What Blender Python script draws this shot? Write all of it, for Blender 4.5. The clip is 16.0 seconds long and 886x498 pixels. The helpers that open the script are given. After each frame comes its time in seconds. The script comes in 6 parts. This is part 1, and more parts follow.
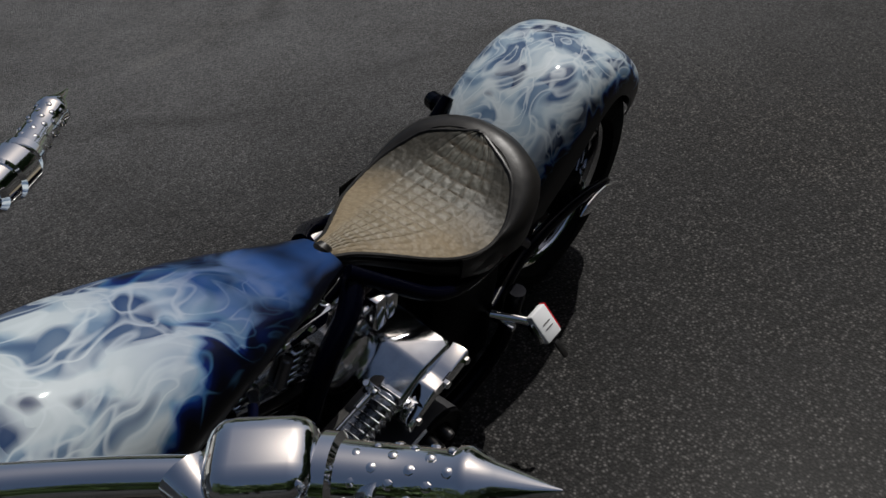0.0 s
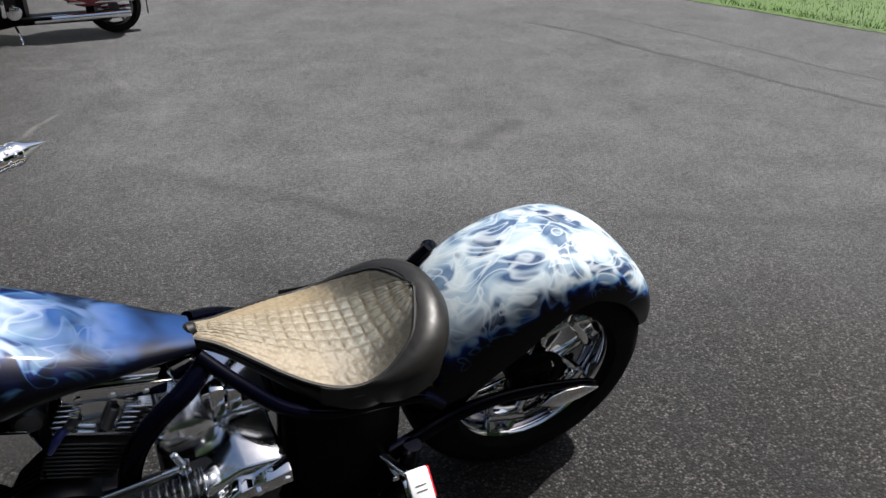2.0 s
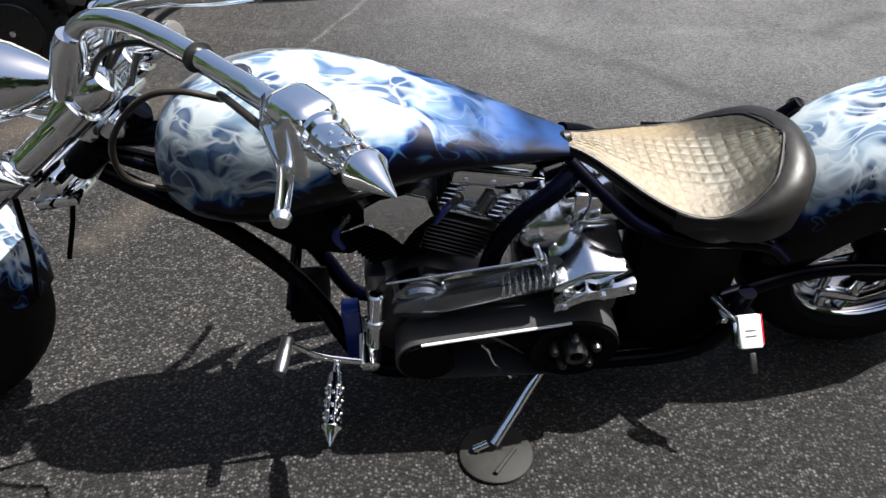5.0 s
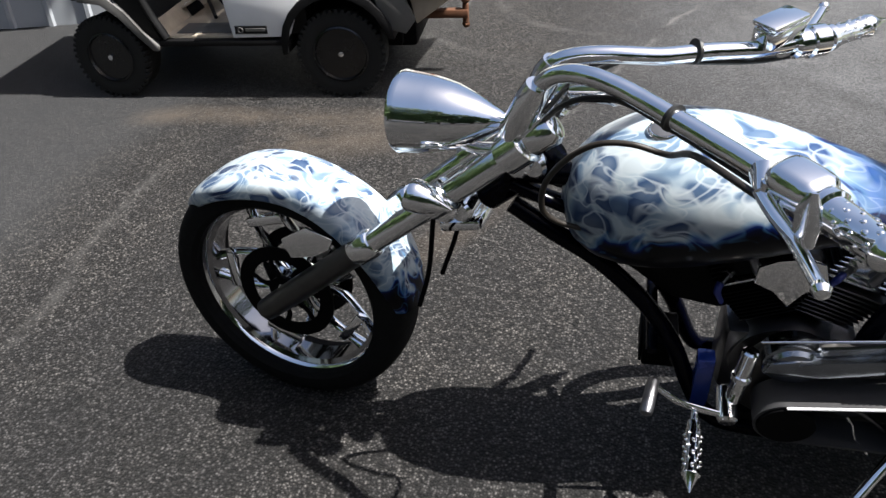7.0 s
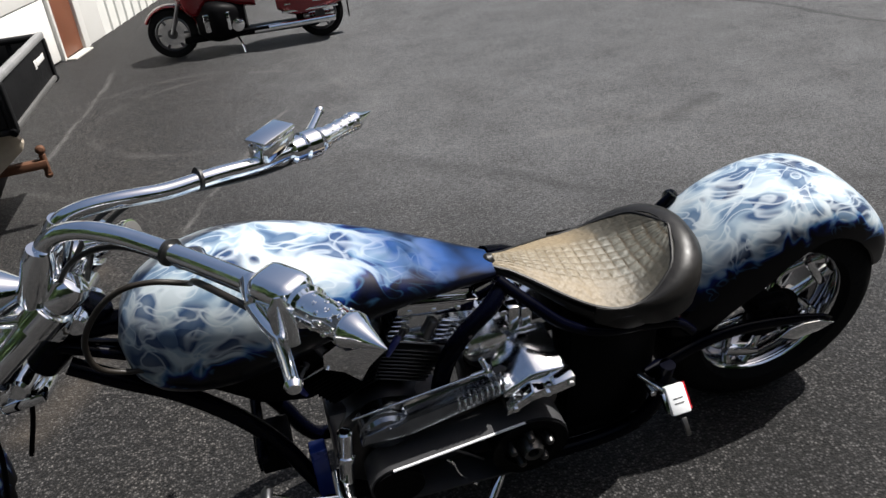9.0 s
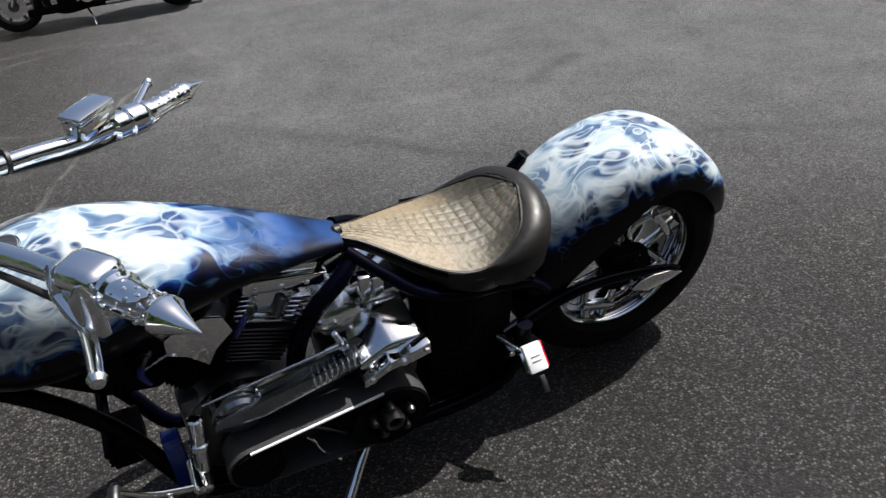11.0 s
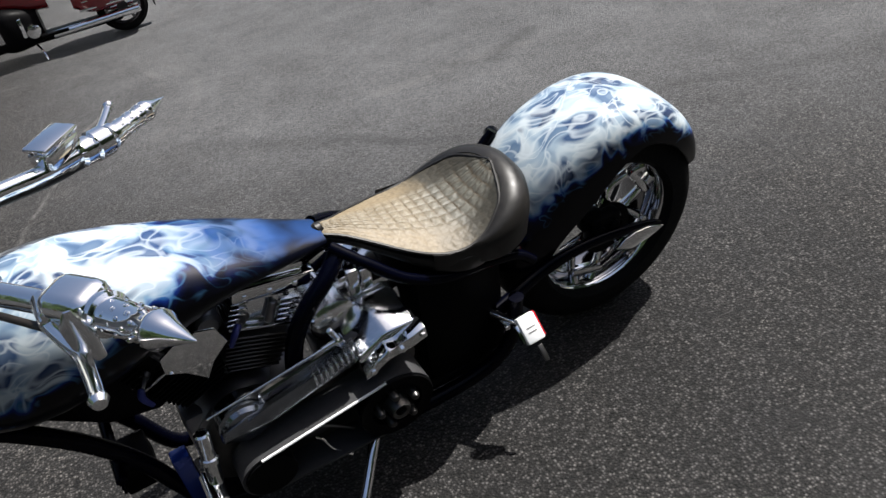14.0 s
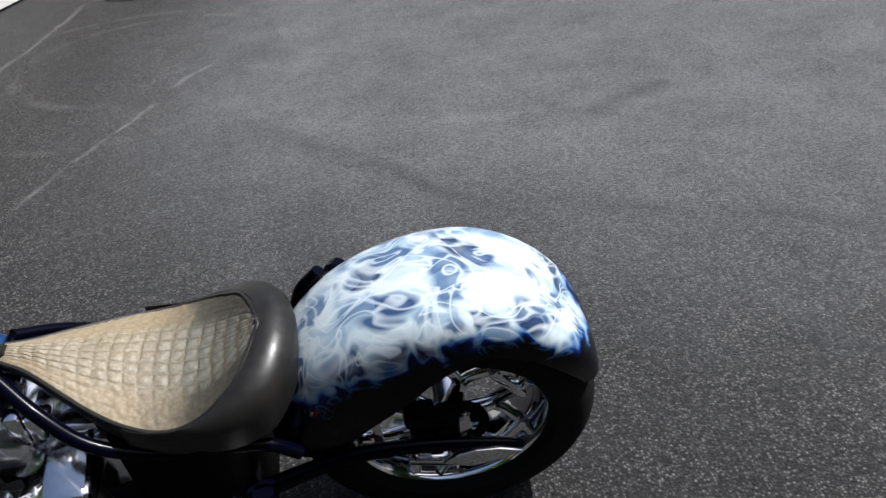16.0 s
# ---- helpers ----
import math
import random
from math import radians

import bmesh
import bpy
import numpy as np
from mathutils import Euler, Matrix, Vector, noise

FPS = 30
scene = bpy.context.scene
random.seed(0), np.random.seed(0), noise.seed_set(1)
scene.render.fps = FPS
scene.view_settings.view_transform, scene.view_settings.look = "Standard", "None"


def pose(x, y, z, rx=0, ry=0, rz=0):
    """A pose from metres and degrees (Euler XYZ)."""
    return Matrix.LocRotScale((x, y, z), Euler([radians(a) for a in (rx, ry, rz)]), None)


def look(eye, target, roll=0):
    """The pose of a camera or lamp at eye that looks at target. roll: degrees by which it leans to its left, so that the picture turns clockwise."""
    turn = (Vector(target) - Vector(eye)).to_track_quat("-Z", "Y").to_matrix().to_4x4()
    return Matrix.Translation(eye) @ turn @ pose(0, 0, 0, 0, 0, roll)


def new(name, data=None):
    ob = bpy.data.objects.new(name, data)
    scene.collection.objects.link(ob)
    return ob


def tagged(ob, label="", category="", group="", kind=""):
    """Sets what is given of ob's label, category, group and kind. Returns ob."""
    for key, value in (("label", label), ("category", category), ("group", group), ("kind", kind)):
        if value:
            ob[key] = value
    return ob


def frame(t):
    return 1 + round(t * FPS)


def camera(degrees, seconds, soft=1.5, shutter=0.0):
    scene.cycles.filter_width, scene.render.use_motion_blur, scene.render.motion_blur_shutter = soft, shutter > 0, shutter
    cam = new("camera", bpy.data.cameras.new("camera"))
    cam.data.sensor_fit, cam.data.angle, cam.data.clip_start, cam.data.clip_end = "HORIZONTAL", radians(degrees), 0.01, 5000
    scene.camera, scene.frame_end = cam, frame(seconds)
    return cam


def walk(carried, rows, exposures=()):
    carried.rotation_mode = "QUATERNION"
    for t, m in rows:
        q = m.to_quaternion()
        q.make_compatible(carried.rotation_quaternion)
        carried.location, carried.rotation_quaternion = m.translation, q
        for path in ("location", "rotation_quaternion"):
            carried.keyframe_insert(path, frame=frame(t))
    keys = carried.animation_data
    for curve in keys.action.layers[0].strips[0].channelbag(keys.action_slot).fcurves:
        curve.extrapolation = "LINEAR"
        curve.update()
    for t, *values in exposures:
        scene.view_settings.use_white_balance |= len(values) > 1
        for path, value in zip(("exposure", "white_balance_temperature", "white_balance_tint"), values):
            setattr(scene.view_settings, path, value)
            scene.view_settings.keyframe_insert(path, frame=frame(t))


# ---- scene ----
cam = camera(57.3, 16.0)
PATH = [
    (0, (-0.618, -0.901, 1.548), (0.493, 0.194, 0.296), -6.5),
    (0.5, (-0.41, -0.965, 1.504), (0.527, 0.312, 0.283), -8.7),
    (1, (-0.325, -1.113, 1.507), (0.69, 0.232, 0.43), -2.3),
    (1.5, (-0.251, -1.266, 1.575), (0.658, 0.166, 0.515), -1.6),
    (2, (-0.041, -1.383, 1.592), (0.626, 0.246, 0.641), 0.2),
    (2.5, (0.042, -1.444, 1.576), (0.663, 0.178, 0.584), -0.1),
    (3, (0.063, -1.465, 1.51), (0.635, 0.089, 0.389), -1.8),
    (3.5, (0.078, -1.484, 1.48), (0.594, 0.04, 0.292), -3.1),
    (4, (0.035, -1.492, 1.475), (0.383, 0.1, 0.316), -2.9),
    (4.5, (-0.064, -1.49, 1.474), (0.087, 0.135, 0.319), -0.2),
    (5, (-0.261, -1.5, 1.503), (-0.259, 0.133, 0.348), -1.8),
    (5.2, (-0.337, -1.512, 1.513), (-0.341, 0.118, 0.354), 0.0),
    (7.3, (-0.67, -1.596, 1.624), (-1.147, 0.034, 0.567), -3.6),
    (7.5, (-0.639, -1.595, 1.641), (-1.024, 0.091, 0.636), -4.9),
    (8, (-0.553, -1.611, 1.653), (-0.682, 0.149, 0.712), -5.2),
    (8.5, (-0.464, -1.611, 1.652), (-0.369, 0.149, 0.706), -7.1),
    (9, (-0.371, -1.615, 1.645), (-0.081, 0.123, 0.699), -7.0),
    (9.5, (-0.31, -1.608, 1.626), (0.124, 0.076, 0.637), -6.5),
    (10, (-0.282, -1.608, 1.62), (0.236, 0.033, 0.601), -6.7),
    (10.2, (-0.278, -1.608, 1.619), (0.241, 0.017, 0.575), -6.4),
    (12.5, (-0.266, -1.611, 1.615), (0.267, 0.021, 0.591), -5.9),
    (13, (-0.283, -1.609, 1.617), (0.287, 0.007, 0.586), -6.8),
    (13.5, (-0.335, -1.613, 1.616), (0.292, -0.017, 0.587), -9.4),
    (14, (-0.277, -1.621, 1.602), (0.279, -0.02, 0.539), -13.1),
    (14.5, (-0.011, -1.699, 1.583), (0.491, -0.062, 0.549), -6.9),
    (15, (0.198, -1.62, 1.589), (0.639, 0.032, 0.551), -7.5),
    (15.5, (0.473, -1.371, 1.585), (0.749, 0.279, 0.488), -8.4),
    (16, (0.812, -1.221, 1.598), (0.834, 0.468, 0.527), -6.3),
]
walk(cam, [(t, look(eye, target, roll)) for t, eye, target, roll in PATH], exposures=[(0, -0.45, 6380, 10), (0.5, 0.23, 6380, 10), (1, 0.76, 6380, 10), (1.5, 0.98, 6380, 10), (2, 0.99, 6380, 10), (2.5, 0.95, 6380, 10), (3, 0.9, 6380, 10), (3.5, 1.0, 6380, 10), (4, 1.33, 6380, 10), (4.5, 1.45, 6380, 10), (5, 1.5, 6380, 10), (7.5, 1.43, 6380, 10), (8, 1.33, 6380, 10), (8.5, 0.98, 6380, 10), (9, 0.85, 6380, 10), (9.5, 0.75, 6380, 10), (10, 0.82, 6380, 10), (12.5, 1.0, 6380, 10), (13, 1.01, 6380, 10), (14, 1.03, 6380, 10), (14.5, 1.09, 6380, 10), (15, 1.18, 6300, 10), (15.5, 1.18, 6050, 10), (16, 0.94, 6050, 10)])

# ---- world, sun, exposure ----
world = bpy.data.worlds.new("sky")
scene.world = world
world.use_nodes = True
sky = world.node_tree.nodes.new("ShaderNodeTexSky")
sky.sky_type, sky.sun_disc = "NISHITA", False
TO_SUN = Vector((0.60, 0.04, 1.0)).normalized()
sky.sun_elevation = math.asin(TO_SUN.z)
sky.sun_rotation = math.atan2(TO_SUN.x, TO_SUN.y)
sky.air_density, sky.dust_density, sky.ozone_density = 1.0, 4.0, 1.0
back = world.node_tree.nodes["Background"]
world.node_tree.links.new(sky.outputs[0], back.inputs[0])
back.inputs[1].default_value = 0.062
sun = new("sun", bpy.data.lights.new("sun", "SUN"))
sun.data.energy, sun.data.angle, sun.data.color = 5.0, radians(0.55), (1.0, 0.96, 0.90)
sun.matrix_world = look((0, 0, 20), Vector((0, 0, 20)) - TO_SUN)

# ---- materials ----


def graph(name):
    m = bpy.data.materials.new(name)
    m.use_nodes = True
    return m, m.node_tree, m.node_tree.nodes["Principled BSDF"]


def ramp(tree, fac, stops, interp="LINEAR"):
    r = tree.nodes.new("ShaderNodeValToRGB")
    r.color_ramp.interpolation = interp
    while len(r.color_ramp.elements) < len(stops):
        r.color_ramp.elements.new(0.5)
    for e, (p, c) in zip(r.color_ramp.elements, stops):
        e.position = p
        e.color = (*c, 1) if len(c) == 3 else c
    tree.links.new(fac, r.inputs[0])
    return r.outputs[0]


def noise_tex(tree, vec, scale, detail=4.0, rough=0.55, dist=0.0):
    n = tree.nodes.new("ShaderNodeTexNoise")
    n.inputs["Scale"].default_value = scale
    n.inputs["Detail"].default_value = detail
    n.inputs["Roughness"].default_value = rough
    n.inputs["Distortion"].default_value = dist
    tree.links.new(vec, n.inputs["Vector"])
    return n


def math_node(tree, op, a, b=None, clamp=False):
    n = tree.nodes.new("ShaderNodeMath")
    n.operation, n.use_clamp = op, clamp
    for i, v in enumerate((a, b)):
        if v is None:
            continue
        if isinstance(v, (int, float)):
            n.inputs[i].default_value = v
        else:
            tree.links.new(v, n.inputs[i])
    return n.outputs[0]


def mix_rgb(tree, fac, a, b, blend="MIX"):
    n = tree.nodes.new("ShaderNodeMix")
    n.data_type, n.blend_type = "RGBA", blend
    for sock, v in ((n.inputs[0], fac), (n.inputs[6], a), (n.inputs[7], b)):
        if isinstance(v, (int, float)):
            sock.default_value = v
        elif isinstance(v, tuple):
            sock.default_value = (*v, 1)
        else:
            tree.links.new(v, sock)
    return n.outputs[2]


def bump(tree, height, shader, strength=0.3, distance=0.002):
    b = tree.nodes.new("ShaderNodeBump")
    b.inputs["Strength"].default_value, b.inputs["Distance"].default_value = strength, distance
    tree.links.new(height, b.inputs["Height"])
    tree.links.new(b.outputs[0], shader.inputs["Normal"])
    return b


def coords(tree):
    return tree.nodes.new("ShaderNodeTexCoord").outputs["Object"]


def scaled(tree, vec, x, y, z):
    n = tree.nodes.new("ShaderNodeVectorMath")
    n.operation = "MULTIPLY"
    n.inputs[1].default_value = (x, y, z)
    tree.links.new(vec, n.inputs[0])
    return n.outputs[0]


def plain(name, colour, rough=0.5, metal=0.0, vary=0.15, scale=30.0, relief=0.0, coat=0.0, wear=0.25, gloss=0.5):
    """Paint, plastic, metal or rubber with patches in colour and gloss at two scales."""
    m, tree, s = graph(name)
    vec = coords(tree)
    fine = noise_tex(tree, vec, scale, 5.0).outputs["Fac"]
    broad = noise_tex(tree, vec, scale * 0.13, 3.0).outputs["Fac"]
    both = math_node(tree, "ADD", math_node(tree, "MULTIPLY", fine, 0.5), math_node(tree, "MULTIPLY", broad, 0.5))
    low = tuple(c * (1 - vary) for c in colour)
    high = tuple(min(1.0, c * (1 + vary)) for c in colour)
    tree.links.new(ramp(tree, both, [(0.3, low), (0.7, high)]), s.inputs["Base Color"])
    r0, r1 = max(0.02, rough * (1 - wear)), min(1.0, rough * (1 + wear))
    tree.links.new(ramp(tree, both, [(0.3, (r0,) * 3), (0.7, (r1,) * 3)]), s.inputs["Roughness"])
    s.inputs["Metallic"].default_value = metal
    s.inputs["Coat Weight"].default_value = coat
    s.inputs["Specular IOR Level"].default_value = gloss
    s.inputs["Coat Roughness"].default_value = 0.04
    if relief:
        bump(tree, fine, s, 0.6, relief)
    return m


CHROME = plain("chrome", (0.90, 0.91, 0.92), 0.05, 1.0, 0.04, 25, wear=0.5)
POLISHED = plain("polished aluminium", (0.76, 0.78, 0.81), 0.14, 1.0, 0.10, 40, 0.0002)
SATIN = plain("satin chrome", (0.90, 0.91, 0.93), 0.16, 1.0, 0.05, 30)
CAST = plain("cast aluminium", (0.17, 0.17, 0.18), 0.34, 1.0, 0.2, 60, 0.0004)
RIMDARK = plain("smoked chrome", (0.30, 0.30, 0.31), 0.07, 1.0, 0.1, 25, wear=0.5)
BRUSHED = plain("brushed aluminium", (0.24, 0.26, 0.29), 0.18, 1.0, 0.3, 30, 0.0004)
DARKMETAL = plain("dark fork metal", (0.075, 0.073, 0.071), 0.36, 0.85, 0.2, 50, 0.0002)
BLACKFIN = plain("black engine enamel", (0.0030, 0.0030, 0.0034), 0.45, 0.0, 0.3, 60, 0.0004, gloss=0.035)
NAVY = plain("navy frame paint", (0.0006, 0.0008, 0.0034), 0.24, 0.0, 0.25, 20, coat=0.04, gloss=0.06)
BLUE = plain("blue frame paint", (0.015, 0.04, 0.24), 0.25, 0.3, 0.2, 20, coat=0.6)
RUBBER = plain("tyre rubber", (0.007, 0.007, 0.007), 0.8, 0.0, 0.3, 70, 0.0006, gloss=0.1)
BELT = plain("drive belt rubber", (0.024, 0.024, 0.026), 0.6, 0.0, 0.12, 80, 0.0002)
HOSE = plain("black hose", (0.008, 0.008, 0.008), 0.5, 0.0, 0.2, 50)
BRASSHOSE = plain("amber cable sleeve", (0.012, 0.009, 0.006), 0.5, 0.0, 0.3, 50)
BLACKPLASTIC = plain("black plastic", (0.006, 0.006, 0.0065), 0.55, 0.0, 0.2, 40, 0.0003, gloss=0.15)
GREYPLASTIC = plain("weathered grey plastic", (0.085, 0.083, 0.08), 0.6, 0.0, 0.2, 20, 0.0003)
GLOSSBLACK = plain("glossy black steel", (0.006, 0.006, 0.0065), 0.25, 0.0, 0.3, 30, gloss=0.5)
CARTTYRE = plain("dusty cart tyre", (0.016, 0.016, 0.0155), 0.75, 0.0, 0.4, 40, 0.0006, gloss=0.2)
SCUFFED = plain("scuffed grey rail", (0.20, 0.20, 0.20), 0.45, 0.0, 0.35, 30, 0.0003)
WHITEPAINT = plain("cart white paint", (0.72, 0.73, 0.74), 0.4, 0.0, 0.06, 8)
BEIGEFLOOR = plain("dusty beige floor", (0.42, 0.36, 0.28), 0.8, 0.0, 0.25, 14)
CREAMVINYL = plain("cream seat vinyl", (0.55, 0.49, 0.38), 0.55, 0.0, 0.15, 20)
RUST = plain("rusty hitch steel", (0.12, 0.055, 0.03), 0.75, 0.5, 0.4, 40, 0.0005)
REDPAINT = plain("dark red paint", (0.16, 0.008, 0.012), 0.2, 0.2, 0.15, 8, coat=0.7)
REDLENS = plain("red lens", (0.55, 0.02, 0.03), 0.15, 0.0, 0.1, 20, coat=0.5)
LEATHER = plain("worn black leather", (0.010, 0.0092, 0.0084), 0.40, 0.0, 0.35, 60, 0.0006, gloss=0.32)
STANDPUCK = plain("worn black stand plate", (0.022, 0.022, 0.021), 0.6, 0.0, 0.35, 40, 0.0003, gloss=0.15)
BLUEWIRE = plain("blue plug boot", (0.008, 0.016, 0.14), 0.5, 0.0, 0.1, 30)
GLASS, gt, gs = graph("headlight glass")
gs.inputs["Transmission Weight"].default_value, gs.inputs["Roughness"].default_value = 0.9, 0.05
WHITEWALL = plain("white metal siding", (0.58, 0.58, 0.55), 0.55, 0.0, 0.08, 4)
GREYWALL = plain("grey metal siding", (0.34, 0.36, 0.385), 0.5, 0.0, 0.06, 4)
WHITEDOOR = plain("white door paint", (0.66, 0.65, 0.62), 0.5, 0.0, 0.05, 4)
BROWNDOOR = plain("brown door paint", (0.17, 0.062, 0.032), 0.5, 0.0, 0.2, 8)
CONCRETE = plain("concrete sill", (0.45, 0.43, 0.39), 0.9, 0.0, 0.15, 12)
ROOFING = plain("roof sheet", (0.20, 0.20, 0.21), 0.6, 0.0, 0.15, 6)


def along_x(tree, x, x0, x1, rows):
    """A value that runs smoothly through rows of (x, value between 0 and 1)."""
    f = math_node(tree, "DIVIDE", math_node(tree, "SUBTRACT", x, x0), x1 - x0, True)
    return ramp(tree, f, [((px - x0) / (x1 - x0), (v, v, v)) for px, v in rows], "EASE")


def flame_paint(name, x0, x1, low, slope, offset=(0.0, 0.0, 0.0), size=13.0, blue=()):
    """Airbrushed flames: white edges that fade through pale blue into dark blue eyes, over navy, under clear lacquer. Below the line low, rows of (x, z),
    the flames give way to navy; towards the x of blue, rows of (x, share), they thin to plain blue."""
    m, tree, s = graph(name)
    vec = coords(tree)
    warp = noise_tex(tree, vec, 9.0, 1.0, 0.5).outputs["Color"]
    shift = tree.nodes.new("ShaderNodeVectorMath")
    shift.operation = "MULTIPLY_ADD"
    tree.links.new(warp, shift.inputs[0])
    shift.inputs[1].default_value = (0.09, 0.08, 0.09)
    tree.links.new(scaled(tree, vec, 0.72, 1.0, 1.0), shift.inputs[2])
    place = tree.nodes.new("ShaderNodeVectorMath")
    place.operation = "ADD"
    place.inputs[1].default_value = offset
    tree.links.new(shift.outputs[0], place.inputs[0])
    curls = noise_tex(tree, place.outputs[0], size * 0.95, 0.5, 0.5, 2.2).outputs["Fac"]
    licks = noise_tex(tree, place.outputs[0], size * 0.60, 0.5, 0.5, 2.4).outputs["Fac"]
    haze = noise_tex(tree, place.outputs[0], size * 1.0, 1.5, 0.5, 1.0).outputs["Fac"]
    field = ramp(tree, haze, [(0.34, (0.12, 0.18, 0.26)), (0.45, (0.235, 0.305, 0.365)), (0.58, (0.37, 0.42, 0.45))])
    cells = tree.nodes.new("ShaderNodeTexVoronoi")
    cells.inputs["Scale"].default_value = size * 1.25
    cells.inputs["Randomness"].default_value = 0.85
    tree.links.new(place.outputs[0], cells.inputs["Vector"])
    kind = tree.nodes.new("ShaderNodeSeparateColor")
    tree.links.new(cells.outputs["Color"], kind.inputs[0])
    reach = math_node(tree, "ADD", cells.outputs["Distance"], math_node(tree, "MULTIPLY", math_node(tree, "SUBTRACT", curls, 0.5), 0.55))
    eye = ramp(tree, math_node(tree, "ADD", reach, math_node(tree, "MULTIPLY", kind.outputs[1], 0.10)), [(0.16, (0.8, 0.8, 0.8)), (0.40, (1, 1, 1)), (0.48, (0.6, 0.6, 0.6)), (0.60, (0, 0, 0))])
    sep = tree.nodes.new("ShaderNodeSeparateXYZ")
    tree.links.new(vec, sep.inputs[0])
    thin = along_x(tree, sep.outputs[0], x0, x1, blue) if blue else None
    rise = math_node(tree, "MULTIPLY", math_node(tree, "SUBTRACT", sep.outputs[2], along_x(tree, sep.outputs[0], x0, x1, low)), slope)
    tongues = noise_tex(tree, scaled(tree, place.outputs[0], 1.3, 1.0, 0.55), size * 1.0, 0.6, 0.5, 1.6).outputs["Fac"]
    edge = math_node(tree, "ADD", math_node(tree, "ADD", rise, 0.5), math_node(tree, "MULTIPLY", math_node(tree, "SUBTRACT", tongues, 0.5), math_node(tree, "SUBTRACT", 1.5, math_node(tree, "MULTIPLY", thin, 1.3)) if blue else 1.5))
    depth = ramp(tree, rise, [(0.0, (0, 0, 0)), (0.9, (1, 1, 1))])
    iris = mix_rgb(tree, depth, (0.0030, 0.0085, 0.040), ramp(tree, kind.outputs[0], [(0.0, (0.006, 0.017, 0.058)), (0.5, (0.026, 0.055, 0.125)), (1.0, (0.085, 0.135, 0.21))]))
    tint = mix_rgb(tree, eye, field, iris)
    for line, middle, width, share in ((licks, 0.5, 0.060, 0.62), (curls, 0.56, 0.050, 0.66)):
        off = math_node(tree, "ABSOLUTE", math_node(tree, "SUBTRACT", line, middle))
        strand = ramp(tree, off, [(0.0, (1, 1, 1)), (width * 0.35, (0.75, 0.75, 0.75)), (width, (0, 0, 0))])
        tint = mix_rgb(tree, math_node(tree, "MULTIPLY", strand, share), tint, (0.43, 0.48, 0.51))
    if blue:
        tint = mix_rgb(tree, thin, tint, (0.015, 0.050, 0.165))
    cover = ramp(tree, edge, [(0.42, (0, 0, 0)), (0.64, (1, 1, 1))])
    halo = ramp(tree, edge, [(0.12, (0.0008, 0.0010, 0.0028)), (0.32, (0.0014, 0.0036, 0.022)), (0.42, (0.004, 0.016, 0.11)), (0.49, (0.018, 0.095, 0.28)), (0.55, (0.055, 0.20, 0.36))])
    if blue:
        halo = mix_rgb(tree, thin, halo, (0.0008, 0.0012, 0.004))
    tails = math_node(tree, "MULTIPLY", strand, ramp(tree, edge, [(0.02, (0, 0, 0)), (0.46, (0.7, 0.7, 0.7))]))
    if blue:
        tails = math_node(tree, "MULTIPLY", tails, math_node(tree, "SUBTRACT", 1.0, thin, True))
    tree.links.new(mix_rgb(tree, cover, mix_rgb(tree, tails, halo, (0.055, 0.16, 0.30)), tint), s.inputs["Base Color"])
    s.inputs["Roughness"].default_value, s.inputs["Specular IOR Level"].default_value = 0.4, 0.06
    s.inputs["Coat Weight"].default_value, s.inputs["Coat Roughness"].default_value, s.inputs["Coat IOR"].default_value = 0.38, 0.05, 1.36
    return m


TANKPAINT = flame_paint("tank flame paint", -0.80, 0.02, [(-0.80, 0.70), (-0.68, 0.735), (-0.58, 0.770), (-0.50, 0.795), (-0.42, 0.820), (-0.35, 0.842), (-0.28, 0.846), (-0.20, 0.813), (-0.10, 0.770), (0.02, 0.732)], 13.0, (0.3, 0.1, 0.7), 12.0, [(-0.42, 0.0), (-0.30, 0.30), (-0.19, 0.85), (-0.08, 1.0)])
REARPAINT = flame_paint("rear mudguard flame paint", 0.33, 1.15, [(0.33, 0.500), (0.45, 0.520), (0.53, 0.562), (0.62, 0.620), (0.73, 0.665), (0.83, 0.668), (0.91, 0.650), (0.98, 0.595), (1.15, 0.50)], 12.0, (1.7, 0.4, 0.2), 12.0)
FRONTPAINT = flame_paint("front mudguard flame paint", -2.0, -1.1, [(-2.0, 0.10), (-1.45, 0.10), (-1.30, 0.25), (-1.22, 0.42), (-1.10, 0.46)], 6.0, (0.6, 1.4, 0.1), 15.0)

SEAT_X = [0.0, 0.037, 0.093, 0.168, 0.235, 0.285, 0.340, 0.375, 0.400, 0.420, 0.432, 0.437]
SEAT_HALF = [0.022, 0.036, 0.074, 0.124, 0.152, 0.160, 0.150, 0.129, 0.106, 0.079, 0.049, 0.016]


